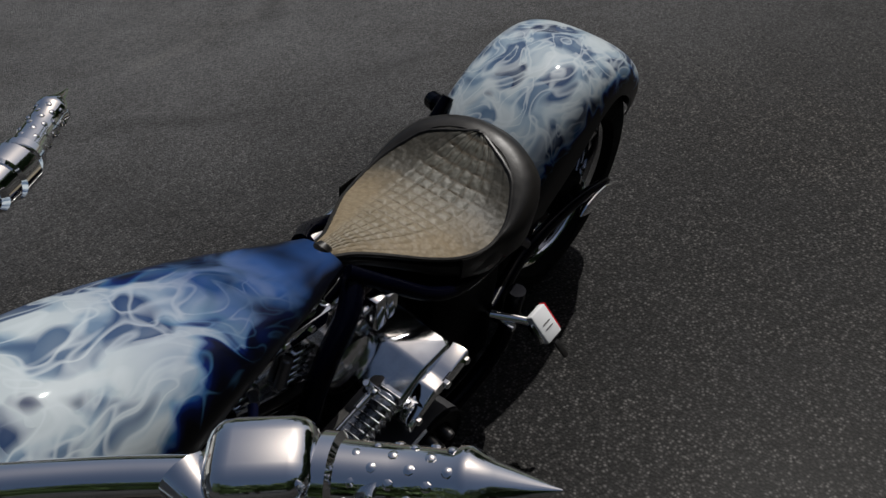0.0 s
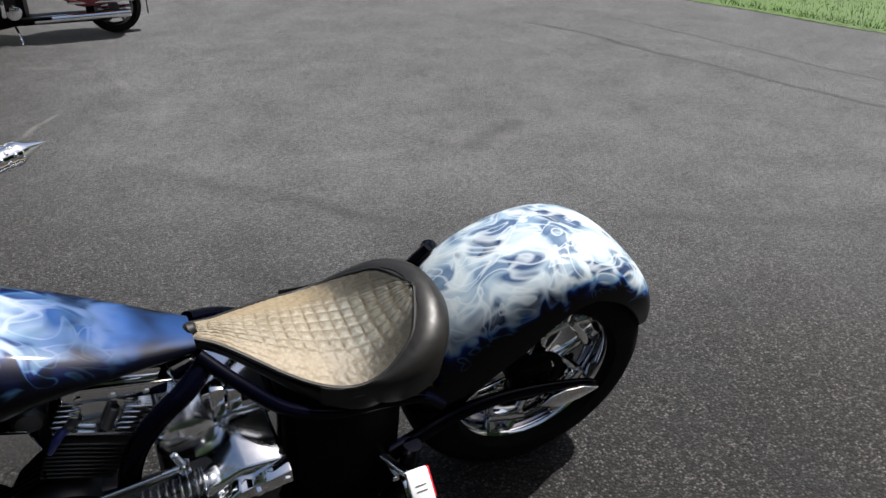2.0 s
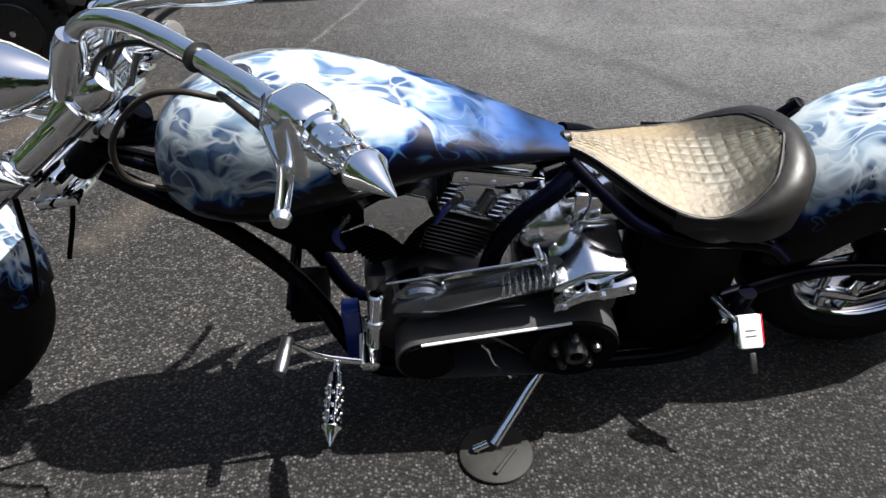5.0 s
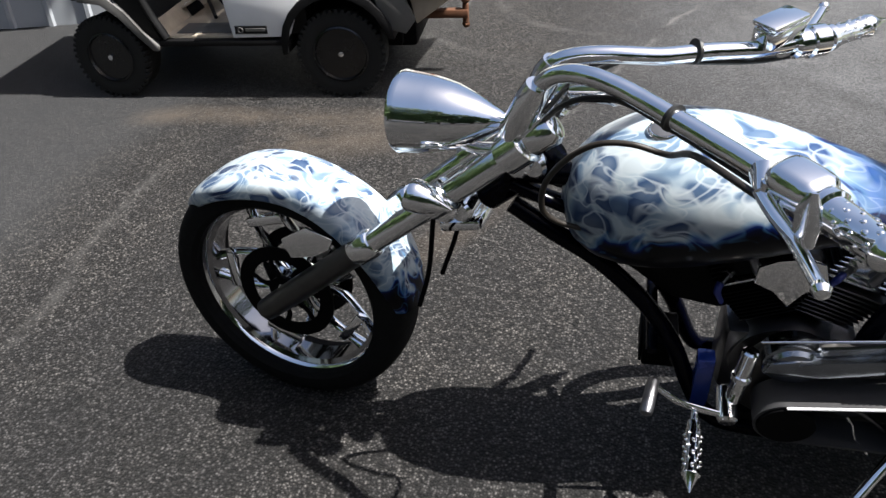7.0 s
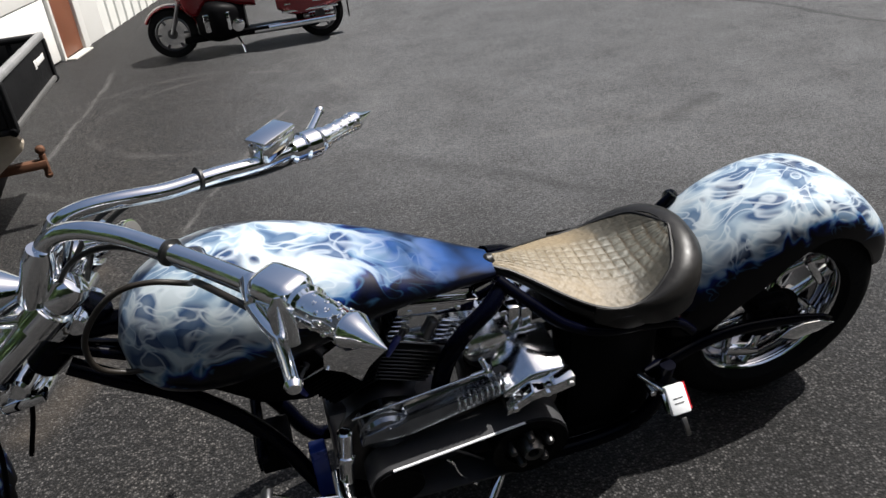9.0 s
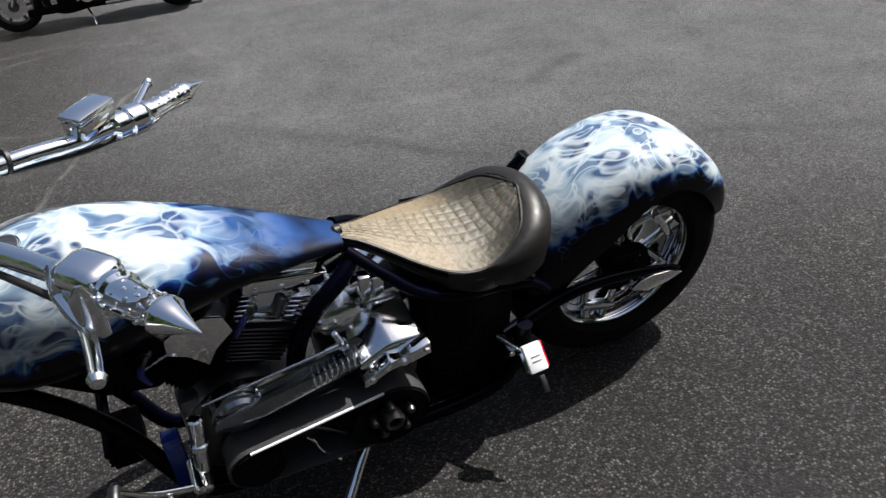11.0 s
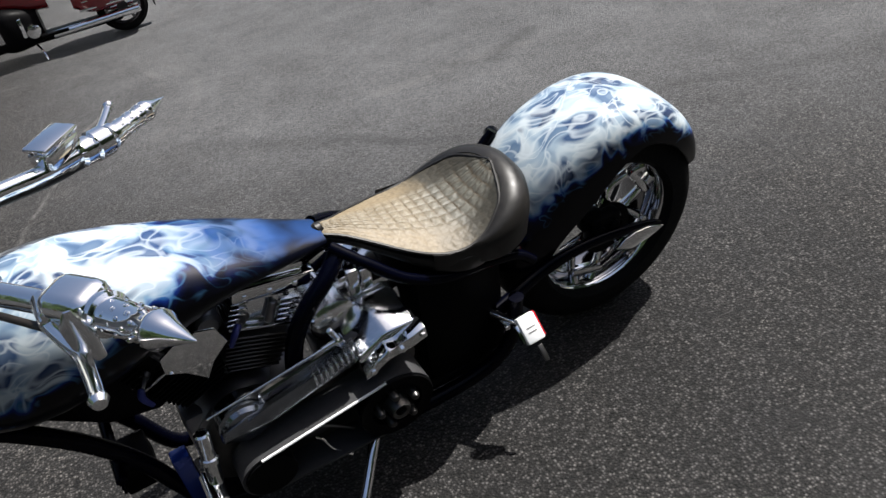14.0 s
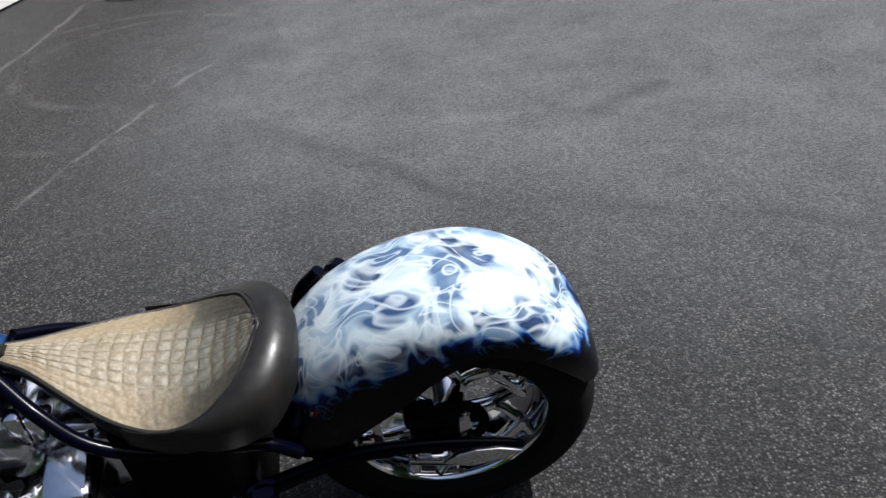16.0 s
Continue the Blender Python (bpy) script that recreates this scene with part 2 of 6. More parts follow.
def hide():
    """Cream reptile hide: brown in the grooves between the scutes, tan towards the flanks, grey at the back, partly
    the bowl's shade painted in.
    """
    m, tree, s = graph("cream crocodile hide")
    vec = coords(tree)
    sep = tree.nodes.new("ShaderNodeSeparateXYZ")
    tree.links.new(vec, sep.inputs[0])
    u = math_node(tree, "DIVIDE", sep.outputs[0], 0.437, True)
    half = along_x(tree, sep.outputs[0], 0.0, 0.437, list(zip(SEAT_X, SEAT_HALF)))
    v = math_node(tree, "DIVIDE", sep.outputs[1], half)
    jag = math_node(tree, "MULTIPLY", math_node(tree, "SUBTRACT", noise_tex(tree, vec, 38.0, 2.0).outputs["Fac"], 0.5), 0.55)
    bow = math_node(tree, "SUBTRACT", 1.0, math_node(tree, "MULTIPLY", v, v))
    ru = math_node(tree, "ADD", math_node(tree, "ADD", math_node(tree, "MULTIPLY", math_node(tree, "POWER", u, 0.92), 18.0), math_node(tree, "MULTIPLY", bow, 0.5)), jag)
    a = math_node(tree, "MULTIPLY", math_node(tree, "ABSOLUTE", math_node(tree, "SUBTRACT", math_node(tree, "FRACT", ru), 0.5)), 2.0)
    lane = math_node(tree, "ADD", math_node(tree, "MULTIPLY", math_node(tree, "ADD", v, 1.0), 5.5), jag)
    b = math_node(tree, "MULTIPLY", math_node(tree, "ABSOLUTE", math_node(tree, "SUBTRACT", math_node(tree, "FRACT", lane), 0.5)), 2.0)
    big = math_node(tree, "SUBTRACT", 1.0, math_node(tree, "POWER", math_node(tree, "DIVIDE", math_node(tree, "ABSOLUTE", v), 0.60), 4.0), True)
    lines = math_node(tree, "MAXIMUM", math_node(tree, "POWER", a, 5.0), math_node(tree, "MULTIPLY", math_node(tree, "POWER", b, 7.0), 0.75))
    groove = math_node(tree, "MULTIPLY", lines, math_node(tree, "ADD", math_node(tree, "MULTIPLY", big, 0.62), 0.10))
    fine = noise_tex(tree, vec, 180.0, 5.0).outputs["Fac"]
    scales = tree.nodes.new("ShaderNodeTexVoronoi")
    scales.inputs["Scale"].default_value = 120.0
    tree.links.new(vec, scales.inputs["Vector"])
    broad = noise_tex(tree, vec, 14.0, 4.0).outputs["Fac"]
    base = ramp(tree, broad, [(0.3, (0.15, 0.128, 0.088)), (0.5, (0.205, 0.18, 0.132)), (0.7, (0.245, 0.222, 0.175))])
    speck = ramp(tree, fine, [(0.35, (0.72, 0.70, 0.66)), (0.6, (1, 1, 1))])
    col = mix_rgb(tree, 1.0, base, speck, "MULTIPLY")
    flank = math_node(tree, "MULTIPLY", math_node(tree, "SUBTRACT", 1.0, big), 0.65)
    col = mix_rgb(tree, flank, col, (0.19, 0.145, 0.085))
    pores = ramp(tree, scales.outputs["Distance"], [(0.35, (0, 0, 0)), (0.75, (0.55, 0.55, 0.55))])
    col = mix_rgb(tree, pores, col, (0.13, 0.10, 0.06))
    # grey of the rear bowl: part of it is shade put into the colour
    rear = math_node(tree, "ADD", sep.outputs[0], math_node(tree, "MULTIPLY", math_node(tree, "SUBTRACT", broad, 0.5), 0.10))
    worn = along_x(tree, rear, 0.0, 0.437, [(0.20, 0.0), (0.27, 0.45), (0.32, 0.90), (0.437, 0.95)])
    plate = math_node(tree, "MULTIPLY", math_node(tree, "MULTIPLY", math_node(tree, "SUBTRACT", 1.0, math_node(tree, "POWER", lines, 0.5), True), big), 1.2, True)
    col = mix_rgb(tree, worn, col, mix_rgb(tree, plate, (0.018, 0.0185, 0.015), (0.085, 0.085, 0.072)))
    tree.links.new(mix_rgb(tree, groove, col, (0.075, 0.055, 0.032)), s.inputs["Base Color"])
    s.inputs["Roughness"].default_value = 0.55
    s.inputs["Specular IOR Level"].default_value = 0.35
    pits = math_node(tree, "ADD", math_node(tree, "MULTIPLY", fine, 0.5), math_node(tree, "MULTIPLY", scales.outputs["Distance"], -0.9))
    bump(tree, pits, s, 0.5, 0.0012)
    return m


HIDE = hide()


def asphalt():
    """Grey-black lot: pale chips in a dark binder, worn lanes, old stains, and sheen painted into the far ground."""
    m, tree, s = graph("asphalt")
    vec = coords(tree)
    chips = tree.nodes.new("ShaderNodeTexVoronoi")
    chips.inputs["Scale"].default_value = 128.0
    tree.links.new(vec, chips.inputs["Vector"])
    chip_tone = tree.nodes.new("ShaderNodeSeparateColor")
    tree.links.new(chips.outputs["Color"], chip_tone.inputs[0])
    grit = noise_tex(tree, vec, 320.0, 3.0, 0.7).outputs["Fac"]
    mid = noise_tex(tree, vec, 5.0, 6.0, 0.65).outputs["Fac"]
    wide = noise_tex(tree, scaled(tree, vec, 1.0, 0.35, 1.0), 0.8, 5.0, 0.6, 0.4).outputs["Fac"]
    tone = ramp(tree, chip_tone.outputs[0], [(0.0, (0.004, 0.004, 0.004)), (0.30, (0.013, 0.0126, 0.0123)), (0.60, (0.036, 0.0347, 0.0342)), (0.85, (0.076, 0.0735, 0.0725)), (1.0, (0.118, 0.114, 0.112))])
    dark = ramp(tree, chips.outputs["Distance"], [(0.22, (1, 1, 1)), (0.54, (0.20, 0.20, 0.20))])
    col = mix_rgb(tree, 1.0, tone, dark, "MULTIPLY")
    col = mix_rgb(tree, 1.0, col, ramp(tree, mid, [(0.35, (0.72, 0.72, 0.74)), (0.65, (1.2, 1.18, 1.15))]), "MULTIPLY")
    col = mix_rgb(tree, 1.0, col, ramp(tree, wide, [(0.3, (0.68, 0.69, 0.72)), (0.5, (1.0, 1.0, 1.0)), (0.7, (1.3, 1.27, 1.22))]), "MULTIPLY")
    sep = tree.nodes.new("ShaderNodeSeparateXYZ")
    tree.links.new(vec, sep.inputs[0])
    ragged = noise_tex(tree, vec, 2.2, 5.0, 0.7).outputs["Fac"]
    wobble = math_node(tree, "MULTIPLY", math_node(tree, "SUBTRACT", noise_tex(tree, vec, 1.3, 3.0).outputs["Fac"], 0.5), 0.22)

    def streak(col, a, b, width, share, tone, patchy=0.5):
        """A worn or pale line on the ground from a to b."""
        ax, ay = a
        dx, dy = b[0] - a[0], b[1] - a[1]
        n = math.hypot(dx, dy)
        px, py = math_node(tree, "SUBTRACT", sep.outputs[0], ax), math_node(tree, "SUBTRACT", sep.outputs[1], ay)
        run = math_node(tree, "ADD", math_node(tree, "MULTIPLY", px, dx / n / n), math_node(tree, "MULTIPLY", py, dy / n / n))
        off = math_node(tree, "ABSOLUTE", math_node(tree, "ADD", math_node(tree, "ADD", math_node(tree, "MULTIPLY", px, -dy / n), math_node(tree, "MULTIPLY", py, dx / n)), wobble))
        side = ramp(tree, math_node(tree, "DIVIDE", off, width, True), [(0.0, (1, 1, 1)), (1.0, (0, 0, 0))])
        ends = ramp(tree, run, [(0.0, (0, 0, 0)), (0.08, (1, 1, 1)), (0.92, (1, 1, 1)), (1.0, (0, 0, 0))])
        wear = ramp(tree, ragged, [(patchy - 0.08, (0, 0, 0)), (patchy + 0.12, (1, 1, 1))])
        f = math_node(tree, "MULTIPLY", math_node(tree, "MULTIPLY", side, ends), math_node(tree, "MULTIPLY", wear, share))
        return mix_rgb(tree, f, col, tone)

    def arc(col, c, r, width, share, tone):
        """A curved tyre track."""
        px, py = math_node(tree, "SUBTRACT", sep.outputs[0], c[0]), math_node(tree, "SUBTRACT", sep.outputs[1], c[1])
        d = math_node(tree, "SQRT", math_node(tree, "ADD", math_node(tree, "MULTIPLY", px, px), math_node(tree, "MULTIPLY", py, py)))
        off = math_node(tree, "ABSOLUTE", math_node(tree, "SUBTRACT", d, r))
        side = ramp(tree, math_node(tree, "DIVIDE", off, width, True), [(0.0, (1, 1, 1)), (1.0, (0, 0, 0))])
        wear = ramp(tree, ragged, [(0.42, (0, 0, 0)), (0.62, (1, 1, 1))])
        return mix_rgb(tree, math_node(tree, "MULTIPLY", math_node(tree, "MULTIPLY", side, wear), share), col, tone)

    # low-angle sheen of the far ground, put into the colour as a paler tone
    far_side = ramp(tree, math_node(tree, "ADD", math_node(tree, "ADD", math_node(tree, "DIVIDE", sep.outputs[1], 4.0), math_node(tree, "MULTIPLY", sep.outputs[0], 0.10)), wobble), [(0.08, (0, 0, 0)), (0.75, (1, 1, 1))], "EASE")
    right_side = ramp(tree, math_node(tree, "ADD", math_node(tree, "DIVIDE", sep.outputs[0], 3.0), 0.5), [(0.02, (0, 0, 0)), (0.60, (1, 1, 1))], "EASE")
    far_sheen = math_node(tree, "MULTIPLY", math_node(tree, "MULTIPLY", far_side, right_side), ramp(tree, ragged, [(0.3, (0.42,) * 3), (0.7, (0.85,) * 3)]))
    col = mix_rgb(tree, far_sheen, col, mix_rgb(tree, 0.5, ramp(tree, grit, [(0.35, (0.035, 0.036, 0.038)), (0.65, (0.150, 0.152, 0.157))]), ramp(tree, chip_tone.outputs[0], [(0.0, (0.02, 0.02, 0.021)), (1.0, (0.17, 0.172, 0.178))])))
    pale, brown, black = (0.16, 0.155, 0.15), (0.085, 0.068, 0.052), (0.008, 0.008, 0.008)
    smooth_side = ramp(tree, math_node(tree, "ADD", math_node(tree, "ADD", math_node(tree, "MULTIPLY", sep.outputs[0], -1.0), -2.75), math_node(tree, "MULTIPLY", wobble, 2.0)), [(0.0, (0, 0, 0)), (0.45, (1, 1, 1))], "EASE")
    col = mix_rgb(tree, math_node(tree, "MULTIPLY", smooth_side, 0.6), col, (0.030, 0.031, 0.033))
    col = streak(col, (0.91, 2.51), (2.01, 2.4), 0.072, 0.22, pale, 0.46)
    col = streak(col, (1.61, 2.32), (2.13, 2.64), 0.108, 0.5, black, 0.42)
    col = streak(col, (-0.16, 2.8), (1.18, 1.47), 0.090, 0.55, black, 0.46)
    col = streak(col, (0.94, 1.72), (3.19, 0.78), 0.108, 0.4, black, 0.48)
    col = streak(col, (-1.06, 2.00), (-0.39, 3.87), 0.022, 0.6, pale, 0.46)
    col = streak(col, (-1.93, 3.33), (-1.77, 5.7), 0.036, 0.35, pale, 0.42)
    col = streak(col, (-3.24, 1.72), (-1.35, 1.93), 0.145, 0.55, brown, 0.44)
    col = streak(col, (-2.75, 1.31), (-2.56, -0.08), 0.045, 0.2, pale, 0.46)
    col = streak(col, (-2.49, 1.47), (-1.25, 1.85), 0.226, 0.45, brown, 0.46)
    col = streak(col, (-1.47, 0.65), (-0.96, 1.6), 0.127, 0.4, brown, 0.45)
    col = streak(col, (4.45, 1.60), (3.30, 4.95), 0.045, 0.7, black, 0.36)
    col = streak(col, (4.90, 1.90), (3.98, 5.01), 0.032, 0.6, black, 0.36)
    col = arc(col, (-0.86, 4.06), 0.859, 0.054, 0.22, pale)
    col = arc(col, (-1.02, 3.86), 1.220, 0.054, 0.15, pale)
    tree.links.new(col, s.inputs["Base Color"])
    tree.links.new(ramp(tree, mid, [(0.3, (0.75,) * 3), (0.7, (0.9,) * 3)]), s.inputs["Roughness"])
    height = math_node(tree, "ADD", math_node(tree, "MULTIPLY", chips.outputs["Distance"], -0.8), math_node(tree, "MULTIPLY", grit, 0.5))
    bump(tree, height, s, 1.0, 0.006)
    s.inputs["Coat Weight"].default_value, s.inputs["Coat Roughness"].default_value, s.inputs["Coat IOR"].default_value = 0.06, 0.40, 1.5
    s.inputs["Specular IOR Level"].default_value = 0.25
    s.inputs["Sheen Weight"].default_value, s.inputs["Sheen Roughness"].default_value = 0.03, 0.4
    return m


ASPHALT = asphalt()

# ---- builders ----


def part(name, bm, material, parent, label="", smooth=True):
    """Links a bmesh as one mesh under a thing or a part."""
    bmesh.ops.recalc_face_normals(bm, faces=bm.faces)
    me = bpy.data.meshes.new(name)
    bm.to_mesh(me)
    bm.free()
    me.materials.append(material)
    if smooth:
        me.polygons.foreach_set("use_smooth", [True] * len(me.polygons))
        me.set_sharp_from_angle(angle=radians(38))
    ob = new(name, me)
    if parent is not None:
        ob.parent = parent
    return tagged(ob, label)


def thing(name, m, label, category, group="", kind=""):
    ob = new(name)
    ob.matrix_world = m
    ob.empty_display_size = 0.1
    return tagged(ob, label, category, group, kind)


def shifted(bm, m):
    bmesh.ops.transform(bm, matrix=m, verts=bm.verts)
    return bm


def joined(*parts_in):
    out = bmesh.new()
    for b in parts_in:
        me = bpy.data.meshes.new("tmp")
        b.to_mesh(me)
        b.free()
        out.from_mesh(me)
        bpy.data.meshes.remove(me)
    return out


def rings(loops, closed=False, cap=True):
    """A skin over rings of equal count."""
    bm = bmesh.new()
    rows = [[bm.verts.new(p) for p in loop] for loop in loops]
    n = len(rows[0])
    pairs = list(zip(rows, rows[1:])) + ([(rows[-1], rows[0])] if closed else [])
    for a, b in pairs:
        for i in range(n):
            bm.faces.new((a[i], a[(i + 1) % n], b[(i + 1) % n], b[i]))
    if cap and not closed:
        bm.faces.new(rows[0])
        bm.faces.new(rows[-1])
    return bm


def curve_points(points, steps=6):
    """Catmull-Rom through the points."""
    p = [Vector(q) for q in points]
    if len(p) < 3:
        return p
    p = [2 * p[0] - p[1]] + p + [2 * p[-1] - p[-2]]
    out = []
    for i in range(1, len(p) - 2):
        for k in range(steps):
            t = k / steps
            a, b, c, d = p[i - 1], p[i], p[i + 1], p[i + 2]
            out.append(0.5 * (2 * b + (c - a) * t + (2 * a - 5 * b + 4 * c - d) * t * t + (3 * b - a - 3 * c + d) * t ** 3))
    return out + [p[-2]]


def tube(points, radius, segs=14, steps=6, flat=1.0, closed=False):
    """A round bar along a smooth line; radius is a number or one per given point; flat squeezes it sideways."""
    line = curve_points(points, steps)
    rad = [radius] * len(line) if isinstance(radius, (int, float)) else [float(v) for v in np.interp(np.linspace(0, 1, len(line)), np.linspace(0, 1, len(radius)), radius)]
    loops, side = [], None
    for i, p in enumerate(line):
        ahead = (line[min(i + 1, len(line) - 1)] - line[max(i - 1, 0)]).normalized()
        if side is None:
            side = ahead.cross(Vector((0, 0, 1)) if abs(ahead.z) < 0.9 else Vector((0, 1, 0))).normalized()
        side = (side - ahead * side.dot(ahead)).normalized()
        up = side.cross(ahead)
        loops.append([p + rad[i] * (flat * math.cos(a) * side + math.sin(a) * up) for a in (2 * math.pi * k / segs for k in range(segs))])
    return rings(loops, closed)


def lathe(profile, segs=32, closed=False):
    """Turned about the y axis: profile of (y, radius)."""
    loops = [[(r * math.cos(2 * math.pi * k / segs), y, r * math.sin(2 * math.pi * k / segs)) for k in range(segs)] for y, r in profile]
    return rings(loops, closed, cap=not closed)


def along(a, b):
    """A frame at a with its y axis towards b."""
    a, b = Vector(a), Vector(b)
    return Matrix.Translation(a) @ (b - a).to_track_quat("Y", "Z").to_matrix().to_4x4()


def turned(a, b, profile, segs=24):
    """A turned piece from a towards b; profile of (distance, radius)."""
    return shifted(lathe(profile, segs), along(a, b))


def rod(a, b, r, segs=16, bevel=0.0):
    d = (Vector(b) - Vector(a)).length
    e = bevel or min(r * 0.25, d * 0.2)
    return turned(a, b, [(0, max(r - e, 1e-4)), (e, r), (d - e, r), (d, max(r - e, 1e-4))], segs)


def block(x0, x1, y0, y1, z0, z1, bevel=0.004, segs=2):
    bm = bmesh.new()
    bmesh.ops.create_cube(bm, size=1.0, matrix=Matrix.Translation(((x0 + x1) / 2, (y0 + y1) / 2, (z0 + z1) / 2)) @ Matrix.Diagonal((x1 - x0, y1 - y0, z1 - z0, 1)))
    b = min(bevel, 0.45 * min(x1 - x0, y1 - y0, z1 - z0))
    if b > 0:
        bmesh.ops.bevel(bm, geom=bm.edges[:], offset=b, segments=segs, profile=0.5, affect="EDGES")
    return bm


def slab(outline, y0, y1, bevel=0.003):
    """A plate: an outline of (x, z) with thickness from y0 to y1."""
    bm = bmesh.new()
    a = [bm.verts.new((x, y0, z)) for x, z in outline]
    b = [bm.verts.new((x, y1, z)) for x, z in outline]
    bm.faces.new(a)
    bm.faces.new(b[::-1])
    n = len(a)
    for i in range(n):
        bm.faces.new((a[i], b[i], b[(i + 1) % n], a[(i + 1) % n]))
    if bevel:
        bmesh.ops.bevel(bm, geom=bm.edges[:], offset=bevel, segments=2, profile=0.5, affect="EDGES")
    return bm


def smooth_at(x, xs, ys):
    """A smooth curve through a few stations."""
    xs, ys = np.array(xs, float), np.array(ys, float)
    m = np.gradient(ys, xs)
    i = int(np.clip(np.searchsorted(xs, x) - 1, 0, len(xs) - 2))
    h = xs[i + 1] - xs[i]
    t = min(max((x - xs[i]) / h, 0.0), 1.0)
    return float((2 * t**3 - 3 * t**2 + 1) * ys[i] + (t**3 - 2 * t**2 + t) * h * m[i] + (-2 * t**3 + 3 * t**2) * ys[i + 1] + (t**3 - t**2) * h * m[i + 1])


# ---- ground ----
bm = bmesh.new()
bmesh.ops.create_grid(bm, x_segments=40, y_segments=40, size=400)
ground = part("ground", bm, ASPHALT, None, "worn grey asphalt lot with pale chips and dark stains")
tagged(ground, category="asphalt", kind="structure")

# ---- custom motorcycle: x to its rear, y to its right, z up, leaning on its side stand ----
LEAN = radians(10.8)
LONG_K = 1.055  # the frame is this much longer than its plan; round parts are squeezed back by ROUND
ROUND = Matrix.Diagonal((1 / LONG_K, 1, 1, 1))
BIKE = Matrix.Translation((-0.004, 0.73 * math.tan(LEAN) - 0.012, 0)) @ Matrix.Rotation(radians(2.6), 4, "Z") @ Matrix.Rotation(LEAN, 4, "X") @ Matrix.Diagonal((LONG_K, 1, 1, 1))
bike = thing("motorcycle", BIKE, "custom chopper with blue flame paint, leaning on its side stand", "motorcycle")

# steering: the fork's rake, turned to the right
RAKE = radians(48)
UP_FORK = Vector((math.sin(RAKE), 0, math.cos(RAKE)))
BACK_FORK = Vector((math.cos(RAKE), 0, -math.sin(RAKE)))
AXLE_F = Vector((-1.464, 0.012, 0.343))
HEAD = AXLE_F + UP_FORK * 0.72 + BACK_FORK * 0.07
STEER = Matrix.Translation(HEAD) @ Matrix.Rotation(radians(-2.5), 4, "Z") @ Matrix.Rotation(radians(-13), 4, UP_FORK) @ Matrix.Translation(-HEAD)
AXLE_R = Vector((0.763, 0.060, 0.337))


def wheel(name, centre, m, tyre_r, tyre_w, rim_r, rim_w, label, spokes=5, disc_side=-1):
    """A wheel about the y axis: tyre, rim with twisted double spokes, hub, disc."""
    at = m @ Matrix.Translation(centre) @ ROUND
    hub = part(name, shifted(lathe([(-rim_w * 0.55, 0.022), (-rim_w * 0.5, 0.045), (-0.02, 0.038), (0.02, 0.038), (rim_w * 0.5, 0.045), (rim_w * 0.55, 0.022)], 28), at), POLISHED, bike, label)
    h, prof = tyre_r - rim_r, []
    for k in range(21):
        a = math.pi * (k / 20) - math.pi / 2
        y = tyre_w / 2 * math.copysign(abs(math.sin(a)) ** 0.8, math.sin(a))
        prof.append((y, rim_r + h * max(0.0, math.cos(a)) ** 0.55 * 1.0 if abs(a) < math.pi / 2 - 1e-6 else rim_r))
    prof = [(prof[0][0] * 0.86, rim_r - 0.012)] + prof + [(prof[-1][0] * 0.86, rim_r - 0.012)]
    part("tyre", shifted(lathe(prof, 72, closed=True), at), RUBBER, hub, "black tyre with a rounded tread")
    w, r = rim_w / 2, rim_r
    for side in (-1, 1):
        lip = [(side * w, r + 0.006), (side * (w + 0.004), r - 0.004), (side * (w - 0.003), r - 0.014), (side * (w - 0.014), r - 0.018), (side * (w - 0.014), r - 0.008)]
        part("rim_lip", shifted(lathe(lip, 72, closed=True), at), CHROME, hub, "chrome rim lip")
    barrel = [(-w + 0.013, r - 0.017), (-w * 0.6, r - 0.030), (w * 0.6, r - 0.030), (w - 0.013, r - 0.017), (w * 0.6, r - 0.012), (-w * 0.6, r - 0.012)]
    part("rim", shifted(lathe(barrel, 72, closed=True), at), RIMDARK, hub, "dark polished rim barrel")
    for k in range(spokes):
        for s in (-1, 1):
            turn = Matrix.Translation((0, -0.36 * rim_w if rim_w > 0.15 else 0.0, 0)) @ Matrix.Rotation(2 * math.pi * (k + 0.5) / spokes, 4, "Y")
            r1 = r - 0.026
            pts = [(0.032, -0.006 * s, 0.010 * s), (0.4 * r1, -0.02 * disc_side, 0.052 * s), (0.72 * r1, -0.012 * disc_side, 0.050 * s), (r1, 0, 0.030 * s)]
            b = tube(pts, [0.016, 0.012, 0.011, 0.015], 10, 6, 1.25)
            part("spoke", shifted(b, at @ turn), CHROME, hub)
        turn = Matrix.Translation((0, -0.36 * rim_w if rim_w > 0.15 else 0.0, 0)) @ Matrix.Rotation(2 * math.pi * (k + 0.5) / spokes, 4, "Y")
        part("spoke_clamp", shifted(block(0.66 * r, 0.76 * r, -0.016, 0.016, -0.058, 0.058, 0.006), at @ turn), CHROME, hub)
    return hub, at


